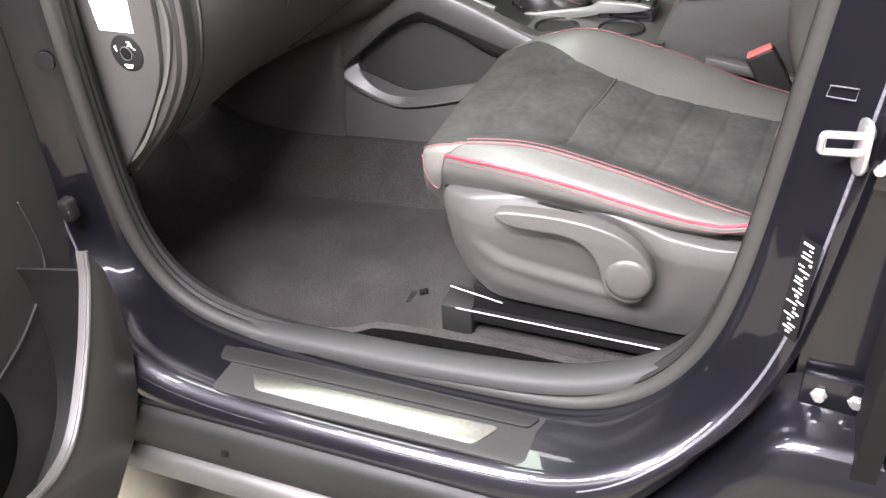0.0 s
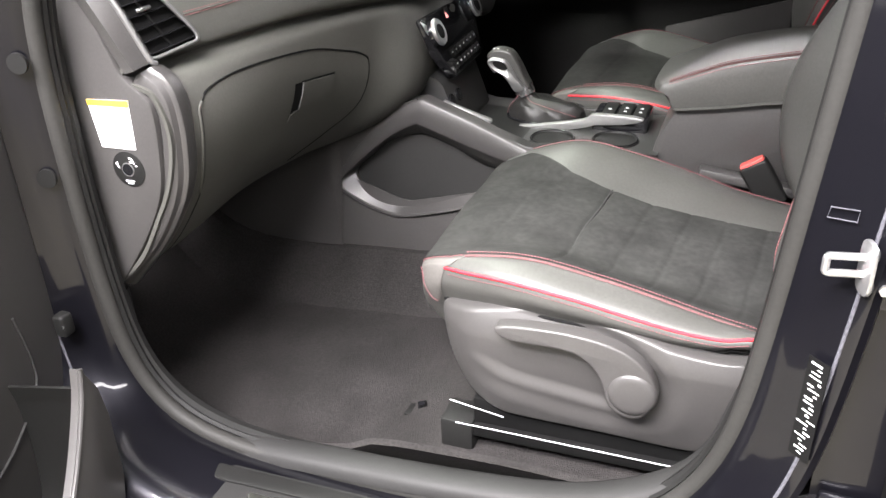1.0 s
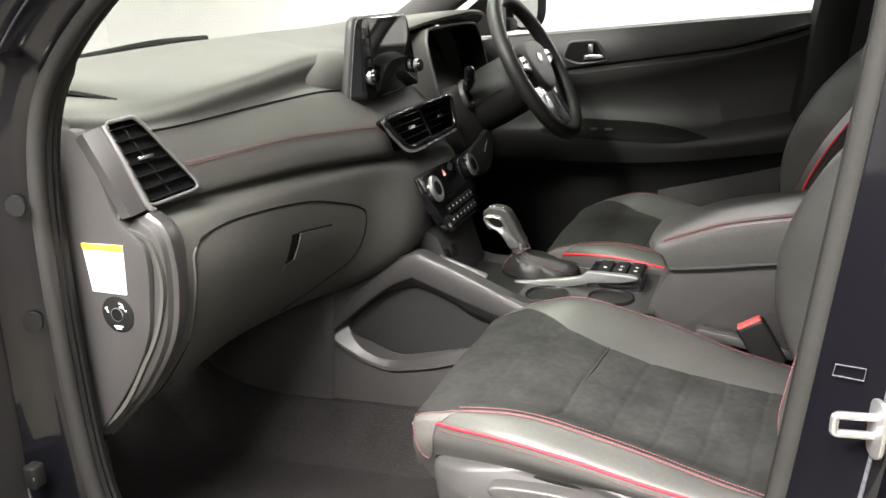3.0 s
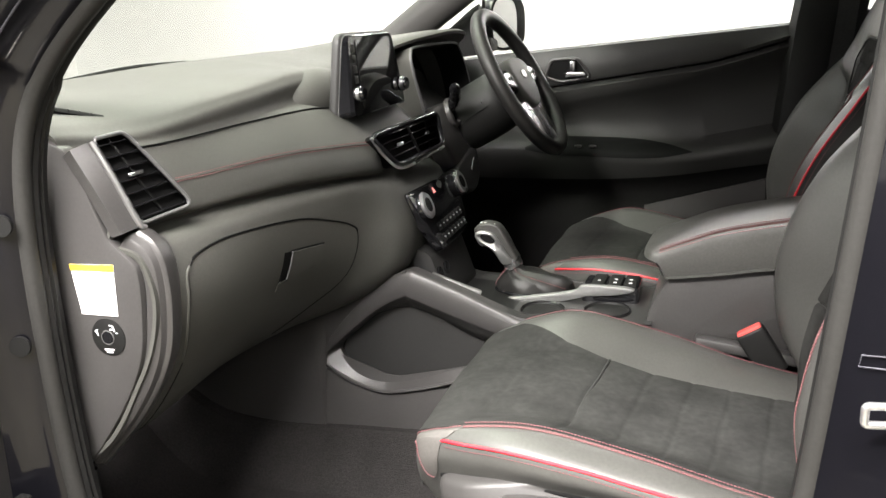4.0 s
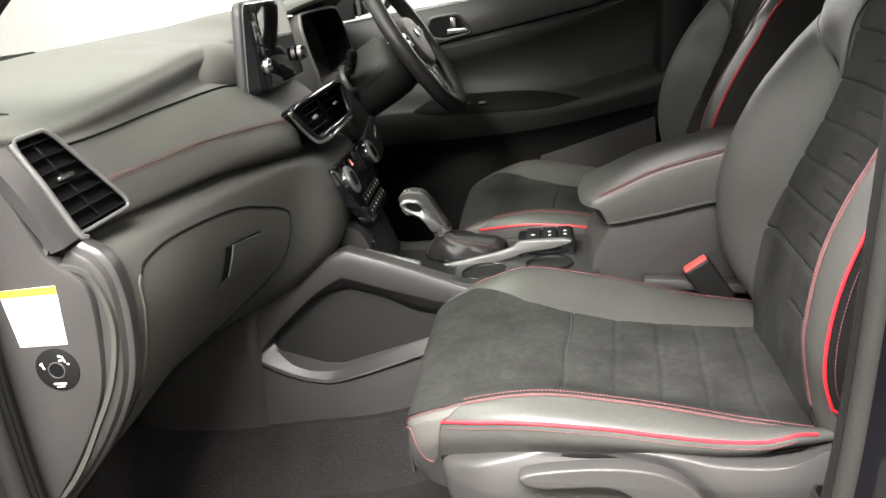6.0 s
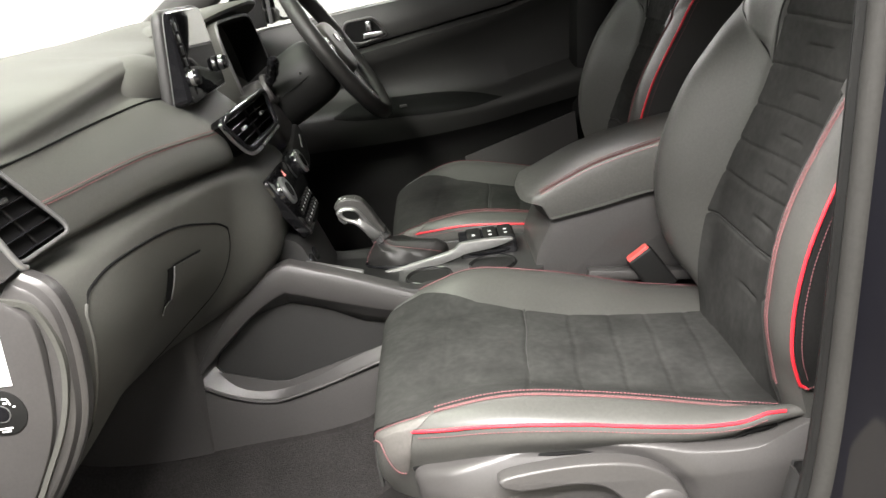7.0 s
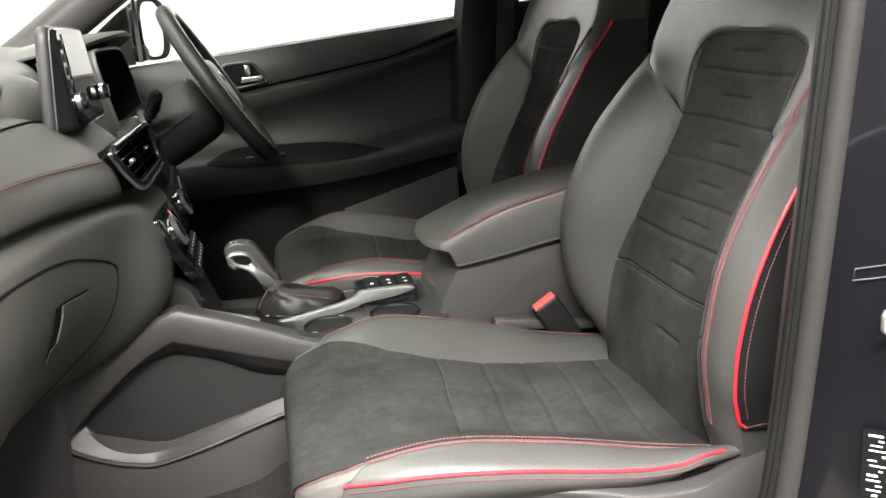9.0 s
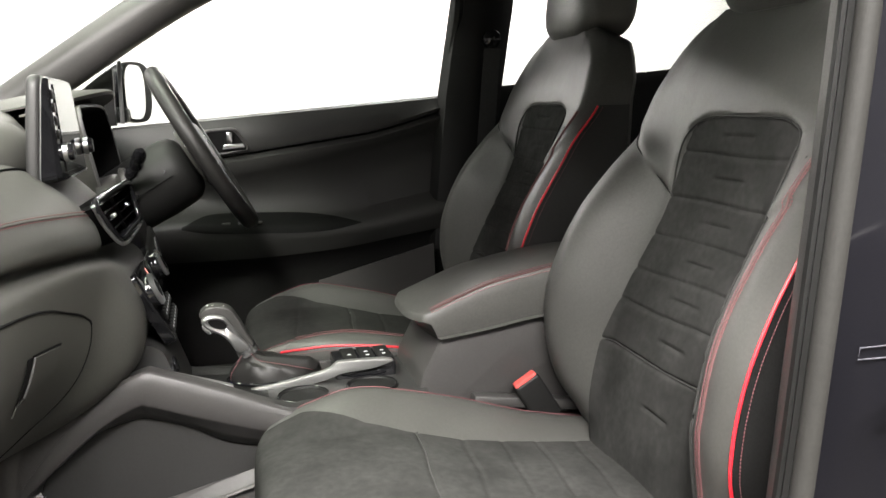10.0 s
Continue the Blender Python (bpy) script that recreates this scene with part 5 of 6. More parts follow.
for d, rx, ry in ((-0.030, 0.020, 0.018), (-0.033, 0.044, 0.040), (-0.040, 0.061, 0.057), (-0.052, 0.072, 0.068), (-0.07, 0.078, 0.073), (-0.12, 0.075, 0.074), (-0.20, 0.064, 0.07), (-0.32, 0.06, 0.07)):
    rings.append([WM @ Vector((rx * math.cos(a), ry * math.sin(a) - 0.012, d)) for a in np.linspace(0, 2 * math.pi, 36, endpoint=False)])
shr = part("shroud", loft(rings), PLASTIC_DARK, col, "dark plastic column shroud")
part("parting_line", tube([WM @ Vector((-0.0785, -0.012, d)) for d in np.linspace(-0.075, -0.19, 12)], 0.0012, seg=6), BLACK, shr, "dark parting line")
part("screw", lathe([(0.0, 0.0), (0.0035, 0.0), (0.003, 0.001), (0.0, 0.0012)], frame_of(WM @ Vector((-0.0775, 0.004, -0.085)), (0, 0, 1), (0, -1, 0)), 12), STEEL, shr, "small bright screw")
ign = frame_of((0.215, 1.090, 1.010), (0, 1, 0.05), (-0.35, 0, 1))
part("trim_panel", prism(cr([(-0.065, 0.03), (-0.02, 0.060), (0.07, 0.055), (0.13, 0.0), (0.12, -0.055), (0.06, -0.075), (0.0, -0.085), (-0.055, -0.08), (-0.075, -0.02)], 40, closed=True).tolist(), 0.04, ign @ pose(0, 0, -0.06), 0.018, 4), PLASTIC, col, "dark grey panel beside the column")
part("knob_collar", lathe([(0.032, 0.0), (0.036, 0.004), (0.033, 0.012), (0.026, 0.014), (0.024, 0.002)], ign @ pose(0.036, 0.032, -0.022), 32), PLASTIC, col, "grey collar round the stalk")
part("column_stalk", tube(cr([ign @ Vector((0.034, 0.032, -0.03)), ign @ Vector((0.0, 0.060, 0.015)), ign @ Vector((-0.055, 0.090, 0.045))], 14), [0.010] * 5 + [0.0135, 0.0105, 0.0135, 0.0135, 0.011, 0.0135, 0.013, 0.011, 0.005], seg=12), GLOSS, col, "gloss black stalk")
part("knee_pad", prism(cr([(-0.060, -0.085), (-0.01, -0.072), (0.06, -0.062), (0.105, -0.060), (0.105, -0.095), (0.06, -0.140), (0.0, -0.155), (-0.045, -0.135)], 40, closed=True).tolist(), 0.035, ign @ pose(0, 0, -0.052), 0.014, 4), PLASTIC_MID, col)
part("slot", rbox(0.045, 0.005, 0.004, ign @ pose(0.04, -0.098, -0.016, 0, 0, 25), 0.001), TRIM, col)
part("indicator_lamp", rbox(0.006, 0.006, 0.002, ign @ pose(-0.070, -0.100, -0.020), 0.0005), BLUE_LED, col, "small blue lit indicator")

# ---- centre console ----
con = thing("centre_console", "dark grey plastic centre console with cup holders", "centre console", at=(0.5, 0.82, 0.4))

# knee frame: a flat moulded band with a bevelled opening and a bright lip below the side pocket; rows of outer, step, inner as (x, z)
KNEE = [((0.240, 0.788), (0.225, 0.738), (0.222, 0.709)), ((0.263, 0.783), (0.245, 0.736), (0.245, 0.706)), ((0.352, 0.749), (0.300, 0.716), (0.297, 0.688)),
        ((0.46, 0.702), (0.40, 0.682), (0.371, 0.652)), ((0.56, 0.665), (0.52, 0.645), (0.50, 0.630)), ((0.56, 0.612), (0.52, 0.618), (0.50, 0.615)),
        ((0.44, 0.600), (0.438, 0.602), (0.435, 0.6175)), ((0.341, 0.573), (0.340, 0.5755), (0.336, 0.5915)), ((0.261, 0.550), (0.262, 0.5525), (0.264, 0.5685)),
        ((0.19, 0.534), (0.191, 0.537), (0.205, 0.5535)), ((0.156, 0.535), (0.156, 0.538), (0.150, 0.5560)), ((0.105, 0.550), (0.105, 0.5535), (0.107, 0.5720)),
        ((0.05, 0.580), (0.053, 0.583), (0.080, 0.600)), ((0.042, 0.600), (0.048, 0.601), (0.074, 0.612)), ((0.085, 0.665), (0.084, 0.636), (0.085, 0.631)),
        ((0.153, 0.737), (0.122, 0.670), (0.11, 0.651)), ((0.201, 0.771), (0.175, 0.712), (0.161, 0.692))]
outer, step_, inner = [cr([k[i] for k in KNEE], 136, closed=True) for i in range(3)]
rows = [[(x, 0.685, z) for x, z in outer], [(x, 0.666, z) for x, z in outer], [(x, 0.659, z) for x, z in outer * 0.97 + step_ * 0.03]]
for t, y in ((0.08, 0.6565), (0.5, 0.655), (0.94, 0.6555), (1.0, 0.657)):
    rows.append([(p[0] * (1 - t) + q[0] * t, y, p[1] * (1 - t) + q[1] * t) for p, q in zip(outer, step_)])
deep = cr([(v, 0.0) for v in [1.0] * 5 + [0.8] + [0.5] * 6 + [0.6, 0.8, 1.0, 1.0, 1.0]], 136, closed=True)[:, 0]      # shallower along the lip
for t, y in ((0.08, 0.660), (0.5, 0.673), (1.0, 0.689)):
    rows.append([(p[0] * (1 - t) + q[0] * t, 0.657 + (y - 0.657) * v, p[1] * (1 - t) + q[1] * t) for p, q, v in zip(step_, inner, deep)])
inner = inner - np.stack([deep * 0.0, 0.036 * (1.0 - deep)], axis=1)
rows.append([(x, 0.70, z) for x, z in inner])
part("knee_frame", grid(rows, close_u=True, thick=0.002), PLASTIC, con, "satin grey moulded frame round the side pocket", flat_angle=55)
part("pocket_panel", prism([tuple(p) for p in inner * 1.0], 0.004, Matrix(((1, 0, 0, 0), (0, 0, -1, 0.698), (0, 1, 0, 0), (0, 0, 0, 1)))), PLASTIC_MID, con, "dark recessed side panel")
part("pocket_gap", tube([(x, 0.691, z) for x, z in inner], 0.0022, closed=True, seg=6), BLACK, con, "dark gap round the side panel")
# lower side from firewall to seat
low = []
for x in np.linspace(0.03, 1.15, 40):
    zt = lerp([(0.0, 0.62), (0.05, 0.60), (0.19, 0.55), (0.44, 0.61), (0.7, 0.62), (1.15, 0.62)], x)
    zb = lerp([(-0.36, 0.51), (-0.25, 0.457), (-0.137, 0.445), (0.0, 0.44), (0.1, 0.445), (0.28, 0.46), (1.15, 0.46)], x)
    low.append([(x, 0.676 - 0.016 * math.sin(math.pi * k / 8) * 0.6 - (0.022 * (1 - k / 8) ** 1.5), zb - 0.010 + (zt + 0.02 - zb) * k / 8) for k in range(9)])
part("lower_side", grid(low, thick=0.003), PLASTIC, con, "dark grained lower console side")
kick = []
for x in np.linspace(-0.36, 0.236, 50):
    zl = lerp([(-0.36, 0.50), (-0.25, 0.447), (-0.137, 0.435), (0.0, 0.43), (0.046, 0.435), (0.047, 0.598), (0.085, 0.655), (0.153, 0.729), (0.201, 0.764), (0.236, 0.783)], x)
    zt = max(zl + 0.004, lerp([(-0.36, 0.85), (0.0, 0.70), (0.1, 0.745), (0.236, 0.79)], x))
    kick.append([(x, 0.6585 - 0.016 * max(0.0, min(1.0, (0.03 - x) / 0.20)) - (0.010 * math.sin(math.pi * k / 12) + 0.008 * (1 - k / 12) if x < 0.046 else 0.0), zl + (zt - zl) * k / 12) for k in range(13)])
part("kick_side", grid(kick, thick=0.003), PLASTIC, con, "grey plastic console kick panel")
part("kick_joint", tube(cr([(0.020, 0.6545, 0.665), (0.022, 0.653, 0.63), (0.030, 0.652, 0.590)], 20), 0.0008, seg=6), BLACK, con, "thin panel joint")
# far side, mirrored simply
part("far_side", slab(0.0, 1.1, 0.955, 0.975, 0.36, 0.70, 0.006), PLASTIC_DARK, con)
# top deck
deck = []
for x in np.linspace(0.15, 0.69, 30):
    z = lerp([(0.15, 0.735), (0.30, 0.70), (0.45, 0.690), (0.72, 0.695)], x)
    e = lerp([(0.15, 0.69), (0.228, 0.775), (0.24, 0.782), (0.46, 0.703), (0.72, 0.69)], x)
    yn = lerp([(0.15, 0.700), (0.245, 0.700), (0.28, 0.658), (0.46, 0.655), (0.53, 0.700)], x)
    zf = z if x < 0.43 else 0.62
    deck.append([(x, yn, e - 0.012), (x, min(0.703, yn + 0.009), e), (x, min(0.704, yn + 0.035), e), (x, 0.705, e - 0.008), (x, 0.715, zf), (x, 0.90, zf), (x, 0.93, z + 0.006), (x, 0.960, z), (x, 0.966, z - 0.02)])
tray = [[(r[4][0], 0.717 + (0.898 - 0.717) * k / 6, r[4][2] + 0.0035) for k in range(7)] for r in deck if r[0][0] < 0.43]
part("tray_floor", grid(tray, thick=0.002), PLASTIC_DARK, con, "black console tray floor")
part("top_deck", grid(deck, thick=0.003), PLASTIC_MID, con, "dark grey console top")
part("stack_base", prism(rounded([(0.16, 0.60), (0.235, 0.60), (0.30, 0.70), (0.262, 0.81), (0.16, 0.83)], 0.02), 0.21, Matrix(((1, 0, 0, 0), (0, 0, 1, 0.72), (0, 1, 0, 0), (0, 0, 0, 1))), 0.01), PLASTIC_MID, con, "dark grey lower centre stack")
for y in (0.735, 0.775):
    part("socket", lathe([(0.0, 0.0), (0.013, 0.0), (0.013, 0.004), (0.010, 0.005), (0.0, 0.003)], frame_of((0.276, y, 0.765), (0, 1, 0), (-0.3, 0, 1)), 20), GLOSS, con, "round power socket")
part("ledge", rbox(0.105, 0.012, 0.010, frame_of((0.318, 0.712, 0.752), (0.2, 0, -0.066), (0, 1, 0)), 0.003), SILVER, con, "satin ledge beside the tray")
# plate with two open cup holders
CUPS = ((0.482, 0.742, 0.041), (0.602, 0.762, 0.042))
bm = bmesh.new()
for loop in [rounded([(0.425, 0.7015), (0.690, 0.7015), (0.690, 0.935), (0.425, 0.935)], 0.004)] + [[(cx + r * math.cos(a), cy + r * math.sin(a)) for a in np.linspace(0, 2 * math.pi, 40, endpoint=False)] for cx, cy, r in CUPS]:
    vs = [bm.verts.new((x, y, 0.6985)) for x, y in loop]
    for i in range(len(vs)):
        bm.edges.new((vs[i - 1], vs[i]))
bmesh.ops.triangle_fill(bm, edges=list(bm.edges), use_beauty=True)
part("cup_plate", bm, PLASTIC_MID, con, "dark grey plate with two cup openings")
for cx, cy, r in CUPS:
    cup = part("cup_holder", lathe([(r + 0.004, 0.0), (r + 0.003, 0.003), (r, 0.0035), (r - 0.003, 0.0), (r - 0.006, -0.055), (0.0, -0.056)], pose(cx, cy, 0.6987), 40), PLASTIC_DARK, con, "round dark open cup holder")
    part("cup_rim", tube([(cx + (r + 0.001) * math.cos(a), cy + (r + 0.001) * math.sin(a), 0.7022) for a in np.linspace(0, 2 * math.pi, 40, endpoint=False)], 0.0013, closed=True, seg=6), GLOSS, cup, "gloss black rim")
# chrome blade and shift gate
blade = cr([(0.363, 0.693), (0.467, 0.709), (0.528, 0.721), (0.545, 0.732), (0.556, 0.7345), (0.60, 0.7345), (0.634, 0.733), (0.647, 0.727), (0.61, 0.717), (0.556, 0.712), (0.54, 0.707), (0.50, 0.698), (0.42, 0.687), (0.375, 0.683)], 80, closed=True)
b = prism([tuple(p) for p in blade], 0.012, None, 0.003, 2)
bmesh.ops.transform(b, matrix=Matrix(((1, 0, 0, 0), (0, 0, -1, 0.812), (0, 1, 0, 0), (0, 0, 0, 1))), verts=b.verts)
part("chrome_blade", b, SILVER, con, "bright satin silver blade beside the gear lever")
part("switch_block", prism(rounded([(0.545, 0.812), (0.655, 0.812), (0.655, 0.90), (0.545, 0.90)], 0.008), 0.034, pose(0, 0, 0.694), 0.004), GLOSS, con, "gloss black switch block")
for i, x in enumerate((0.575, 0.607, 0.637)):
    sb = part("switch", rbox(0.026, 0.072, 0.010, pose(x, 0.856, 0.7275), 0.002), PLASTIC_DARK, con)
    for y in ((0.836, 0.858) if i else (0.845,)):
        part("switch_mark", rbox(0.006, 0.0045, 0.0006, pose(x, y, 0.7330), 0), WHITE_INK, sb)

# gear lever
gear = thing("gear_lever", "satin silver and leather gear lever with a leather gaiter", "gear lever", at=(0.42, 0.857, 0.70))
gat = []
for t, sx, sy, cx, z in ((0, 0.076, 0.044, 0.440, 0.697), (0.15, 0.080, 0.046, 0.441, 0.708), (0.3, 0.078, 0.044, 0.440, 0.720), (0.45, 0.068, 0.040, 0.437, 0.731), (0.6, 0.048, 0.033, 0.426, 0.737),
                         (0.75, 0.032, 0.025, 0.414, 0.741), (0.9, 0.020, 0.018, 0.407, 0.744), (1, 0.016, 0.014, 0.403, 0.750)):
    gat.append([(cx + sx * math.cos(a) * (1 + 0.05 * math.sin(5 * a + 9 * t)), 0.857 + sy * math.sin(a) * (1 + 0.08 * math.cos(7 * a + 6 * t)), z + 0.006 * math.sin(3 * a + 5 * t) * t * (1 - t) * 3) for a in np.linspace(0, 2 * math.pi, 64, endpoint=False)])
part("gaiter", loft(gat), LEATHER_DARK, gear, "creased black leather gaiter")
part("gaiter_ring", tube([(0.441 + 0.082 * math.cos(a), 0.857 + 0.047 * math.sin(a), 0.703) for a in np.linspace(0, 2 * math.pi, 48, endpoint=False)], 0.003, closed=True, seg=6), GLOSS, gear, "gloss black ring round the gaiter")
for path in ([(0.399, 0.839, 0.757), (0.412, 0.834, 0.742), (0.440, 0.822, 0.737), (0.480, 0.820, 0.727), (0.512, 0.836, 0.712)], [(0.385, 0.842, 0.750), (0.376, 0.835, 0.737), (0.366, 0.832, 0.722), (0.363, 0.834, 0.708)]):
    part("stitching", stitches(cr(path, 30), size=0.0010), THREAD, gear, "red contrast stitching")
GM = frame_of((0.399, 0.857, 0.748), (0, 1, 0), (-0.45, 0, 1))
part("collar", lathe([(0.0, 0.0), (0.0185, 0.0), (0.0200, 0.003), (0.0190, 0.020), (0.0, 0.022)], GM @ pose(0, 0, 0, -90), 24), CHROME, gear, "bright chrome collar")


def upright_plate(points, y, thick, bevel, toward=1, n=60):
    """A plate whose outline runs in x and z, rounded on both faces."""
    p = prism([tuple(q) for q in cr(points, n, closed=True)], thick, None, bevel, 3, True)
    bmesh.ops.transform(p, matrix=Matrix(((1, 0, 0, 0), (0, 0, toward, y), (0, 1, 0, 0), (0, 0, 0, 1))), verts=p.verts)
    return p


kb = part("knob", upright_plate([(0.319, 0.830), (0.336, 0.842), (0.366, 0.838), (0.384, 0.815), (0.398, 0.787), (0.408, 0.766), (0.388, 0.762), (0.374, 0.786), (0.360, 0.802), (0.336, 0.812), (0.322, 0.818)], 0.841, 0.034, 0.009), KNOB, gear, "charcoal leather gear knob")
ring_out = cr([(0.321, 0.820), (0.334, 0.8275), (0.358, 0.8235), (0.372, 0.806), (0.384, 0.786), (0.399, 0.763), (0.380, 0.757), (0.368, 0.774), (0.354, 0.790), (0.336, 0.799), (0.324, 0.809)], 66, closed=True)
ring_in = cr([(0.332, 0.8165), (0.339, 0.8195), (0.355, 0.8165), (0.3625, 0.8085), (0.363, 0.806), (0.362, 0.804), (0.360, 0.8025), (0.357, 0.802), (0.351, 0.802), (0.342, 0.805), (0.335, 0.810)], 66, closed=True)
rows = [[(p[0] * (1 - t) + q[0] * t, y, p[1] * (1 - t) + q[1] * t) for p, q in zip(ring_out, ring_in)] for t, y in ((0, 0.850), (0, 0.839), (0.10, 0.8345), (0.5, 0.832), (0.90, 0.8345), (1, 0.839), (1, 0.850))]
part("knob_frame", grid(rows, close_u=True), SILVER, kb, "satin silver frame on the knob")
part("knob_hole", prism([tuple(p) for p in ring_in], 0.002, Matrix(((1, 0, 0, 0), (0, 0, -1, 0.8395), (0, 1, 0, 0), (0, 0, 0, 1)))), BLACK, kb, "dark opening in the knob")
part("release_trigger", upright_plate([(0.321, 0.806), (0.327, 0.809), (0.334, 0.799), (0.338, 0.793), (0.333, 0.791), (0.325, 0.797)], 0.848, 0.016, 0.003), CHROME, kb, "chrome release trigger")
for i in range(4):
    part("knob_mark", rbox(0.0035, 0.006, 0.0008, pose(0.332 + 0.009 * i, 0.850, 0.8425 - 0.0009 * i * i * 0.3), 0), WHITE_INK, kb)

# armrest box
arm = thing("armrest_box", "grey padded console armrest with red stitching over a storage box", "armrest", at=(0.85, 0.82, 0.5))
ap = rounded([(0.655, 0.60), (1.10, 0.60), (1.12, 0.828), (0.905, 0.809), (0.717, 0.783), (0.684, 0.722)], 0.006)
b = prism(ap, 0.205, None, 0.008, 2, True)
bmesh.ops.transform(b, matrix=Matrix(((1, 0, 0, 0), (0, 0, 1, 0.722), (0, 1, 0, 0), (0, 0, 0, 1))), verts=b.verts)
part("box", b, PLASTIC, arm, "dark grey plastic storage box")
part("front_panel", prism(rounded([(-0.088, -0.03), (0.088, -0.03), (0.088, 0.060), (-0.088, 0.060)], 0.008), 0.004, frame_of((0.7005, 0.826, 0.735), (0, -1, 0), (0.48, 0, 1)) @ pose(0, 0, -0.006), 0.001), GLOSS, arm, "gloss black panel on the front of the box")
EDGE = smooth([(0.66, 0.815), (0.69, 0.829), (0.75, 0.853), (0.81, 0.874), (0.923, 0.896), (1.0, 0.904), (1.14, 0.906)])
UNDER = smooth([(0.66, 0.795), (0.70, 0.788), (0.716, 0.785), (0.80, 0.795), (0.905, 0.811), (1.14, 0.832)])


def lid_ring(u):
    """A cross section of the lid; u runs from its nose backwards."""
    pts = [(0.722, -0.99), (0.7155, -0.92), (0.713, -0.5), (0.7125, 0.0), (0.714, 0.5), (0.717, 0.86), (0.721, 0.99), (0.730, 1.05), (0.765, 1.09), (0.824, 1.12), (0.90, 1.06), (0.925, 0.9), (0.935, 0.5), (0.936, -0.4), (0.92, -0.9)]
    ring = []
    for y, h in cr(pts, 64, closed=True):
        side = abs(y - 0.824) / 0.115
        near = max(0.0, 1 - (u - 0.668) / 0.12)
        x = u + 0.020 * near * side ** 3.0 + 0.026 * near * max(0.0, min(1.0, (1.0 - h) / 1.9))
        top, low = EDGE(x), UNDER(x)
        c, half = (top + low) / 2, (top - low) / 2
        nose = min(1.0, 0.25 + math.sqrt(max(0.0, (u - 0.666) / 0.012)))
        ring.append((x, y, c + half * h * (nose if h > -0.2 else 1.0)))
    return ring


lid = [lid_ring(u) for u in np.concatenate([np.linspace(0.6665, 0.70, 12), np.linspace(0.715, 1.12, 22)])]
lidp = part("lid", loft(lid), LEATHER, arm, "soft grey leather armrest lid")
for h, y in ((0.84, 0.7165), (1.045, 0.7300)):
    part("stitching", stitches([(x, y - 0.0012, (EDGE(x) + UNDER(x)) / 2 + (EDGE(x) - UNDER(x)) / 2 * h + 0.0012) for x in np.linspace(0.700, 1.10, 40)], size=0.0010), THREAD, lidp, "red contrast stitching")
part("lid_seam", tube([(x, 0.7205, (EDGE(x) + UNDER(x)) / 2 + (EDGE(x) - UNDER(x)) / 2 * 0.985 + 0.0008) for x in np.linspace(0.700, 1.10, 40)], 0.0022, seg=6), SEAM, lidp, "dull red seam welt")

# belt buckle
bk = thing("seat_belt_buckle", "black seat belt buckle with a red release button", "seat belt buckle", at=(0.88, 0.69, 0.62))
BM = frame_of((0.880, 0.690, 0.668), (0, 1, 0), (-0.62, -0.05, 1))
part("case", rbox(0.026, 0.088, 0.050, BM, 0.006, 3), PLASTIC_DARK, bk)
part("release_button", rbox(0.020, 0.012, 0.044, BM @ pose(0, 0.043, 0), 0.004), RED_BTN, bk, "red release button")
part("stem", tube([(0.90, 0.69, 0.62), (0.93, 0.70, 0.50)], 0.010, seg=8), BLACK, bk)
part("cover", rbox(0.22, 0.03, 0.02, pose(0.875, 0.705, 0.660, 0, 8, 0), 0.006), PLASTIC, con, "grey trim beside the seat")

# ---- far front door ----
fd = thing("driver_door", "closed dark grey driver door panel with handle and armrest", "car door", kind="", at=(0.4, 1.6, 0.5))


def belt_z(x):
    return 1.150 + 0.075 * (x - 0.25)


REST_TOP = smooth([(-0.1, 0.90), (0.10, 0.905), (0.27, 0.905), (0.45, 0.890), (0.60, 0.882), (0.72, 0.884), (0.80, 0.897), (0.914, 0.919), (0.95, 0.925)])
REST_LOW = smooth([(-0.1, 0.80), (0.2, 0.80), (0.45, 0.80), (0.65, 0.812), (0.80, 0.833), (0.95, 0.855)])
SWELL = smooth([(-0.1, 0.98), (0.2, 0.995), (0.396, 1.016), (0.615, 1.055), (0.80, 1.098), (0.95, 1.140)])


def door_section(x):
    """The driver door's inner face at x as (y, z) rows from the window down."""
    zs, za, zb, z2 = belt_z(x), REST_TOP(x), REST_LOW(x), SWELL(x)
    zl = max(z2 + 0.022, 1.062 + 0.135 * (x - 0.41))
    return [(1.66, zs - 0.004), (1.63, zs), (1.605, zs - 0.006), (1.592, zs - 0.03), (1.584, zl + 0.012), (1.587, zl + 0.004), (1.600, zl), (1.588, zl - 0.006), (1.581, zl - 0.014),
            (1.582, z2 + 0.004), (1.590, z2 - 0.010), (1.604, z2 - 0.03), (1.612, (z2 + za) / 2), (1.604, za + 0.03), (1.585, za + 0.012), (1.566, za + 0.003), (1.552, za - 0.006), (1.546, za - 0.022),
            (1.548, (za + zb) / 2), (1.562, zb), (1.585, zb - 0.02), (1.592, zb - 0.05), (1.582, 0.73), (1.575, 0.60), (1.58, 0.45), (1.60, 0.40)]


rows = [[(x, y, z) for y, z in door_section(x)] for x in np.linspace(-0.10, 0.945, 60)]
part("inner_panel", grid([r[:20] for r in rows], thick=0.004), DOOR_SKIN, fd, "dark grained door panel")
# deep shade below the armrest is put into a black material
part("shaded_lower_panel", grid([r[19:] for r in rows], thick=0.004), CLOTH_AND_SHADE, fd, "lower door panel with its deep shade painted black")


def door_y(x, z):
    sec = door_section(x)[9:]
    return float(np.interp(-z, [-q[1] for q in sec], [q[0] for q in sec]))


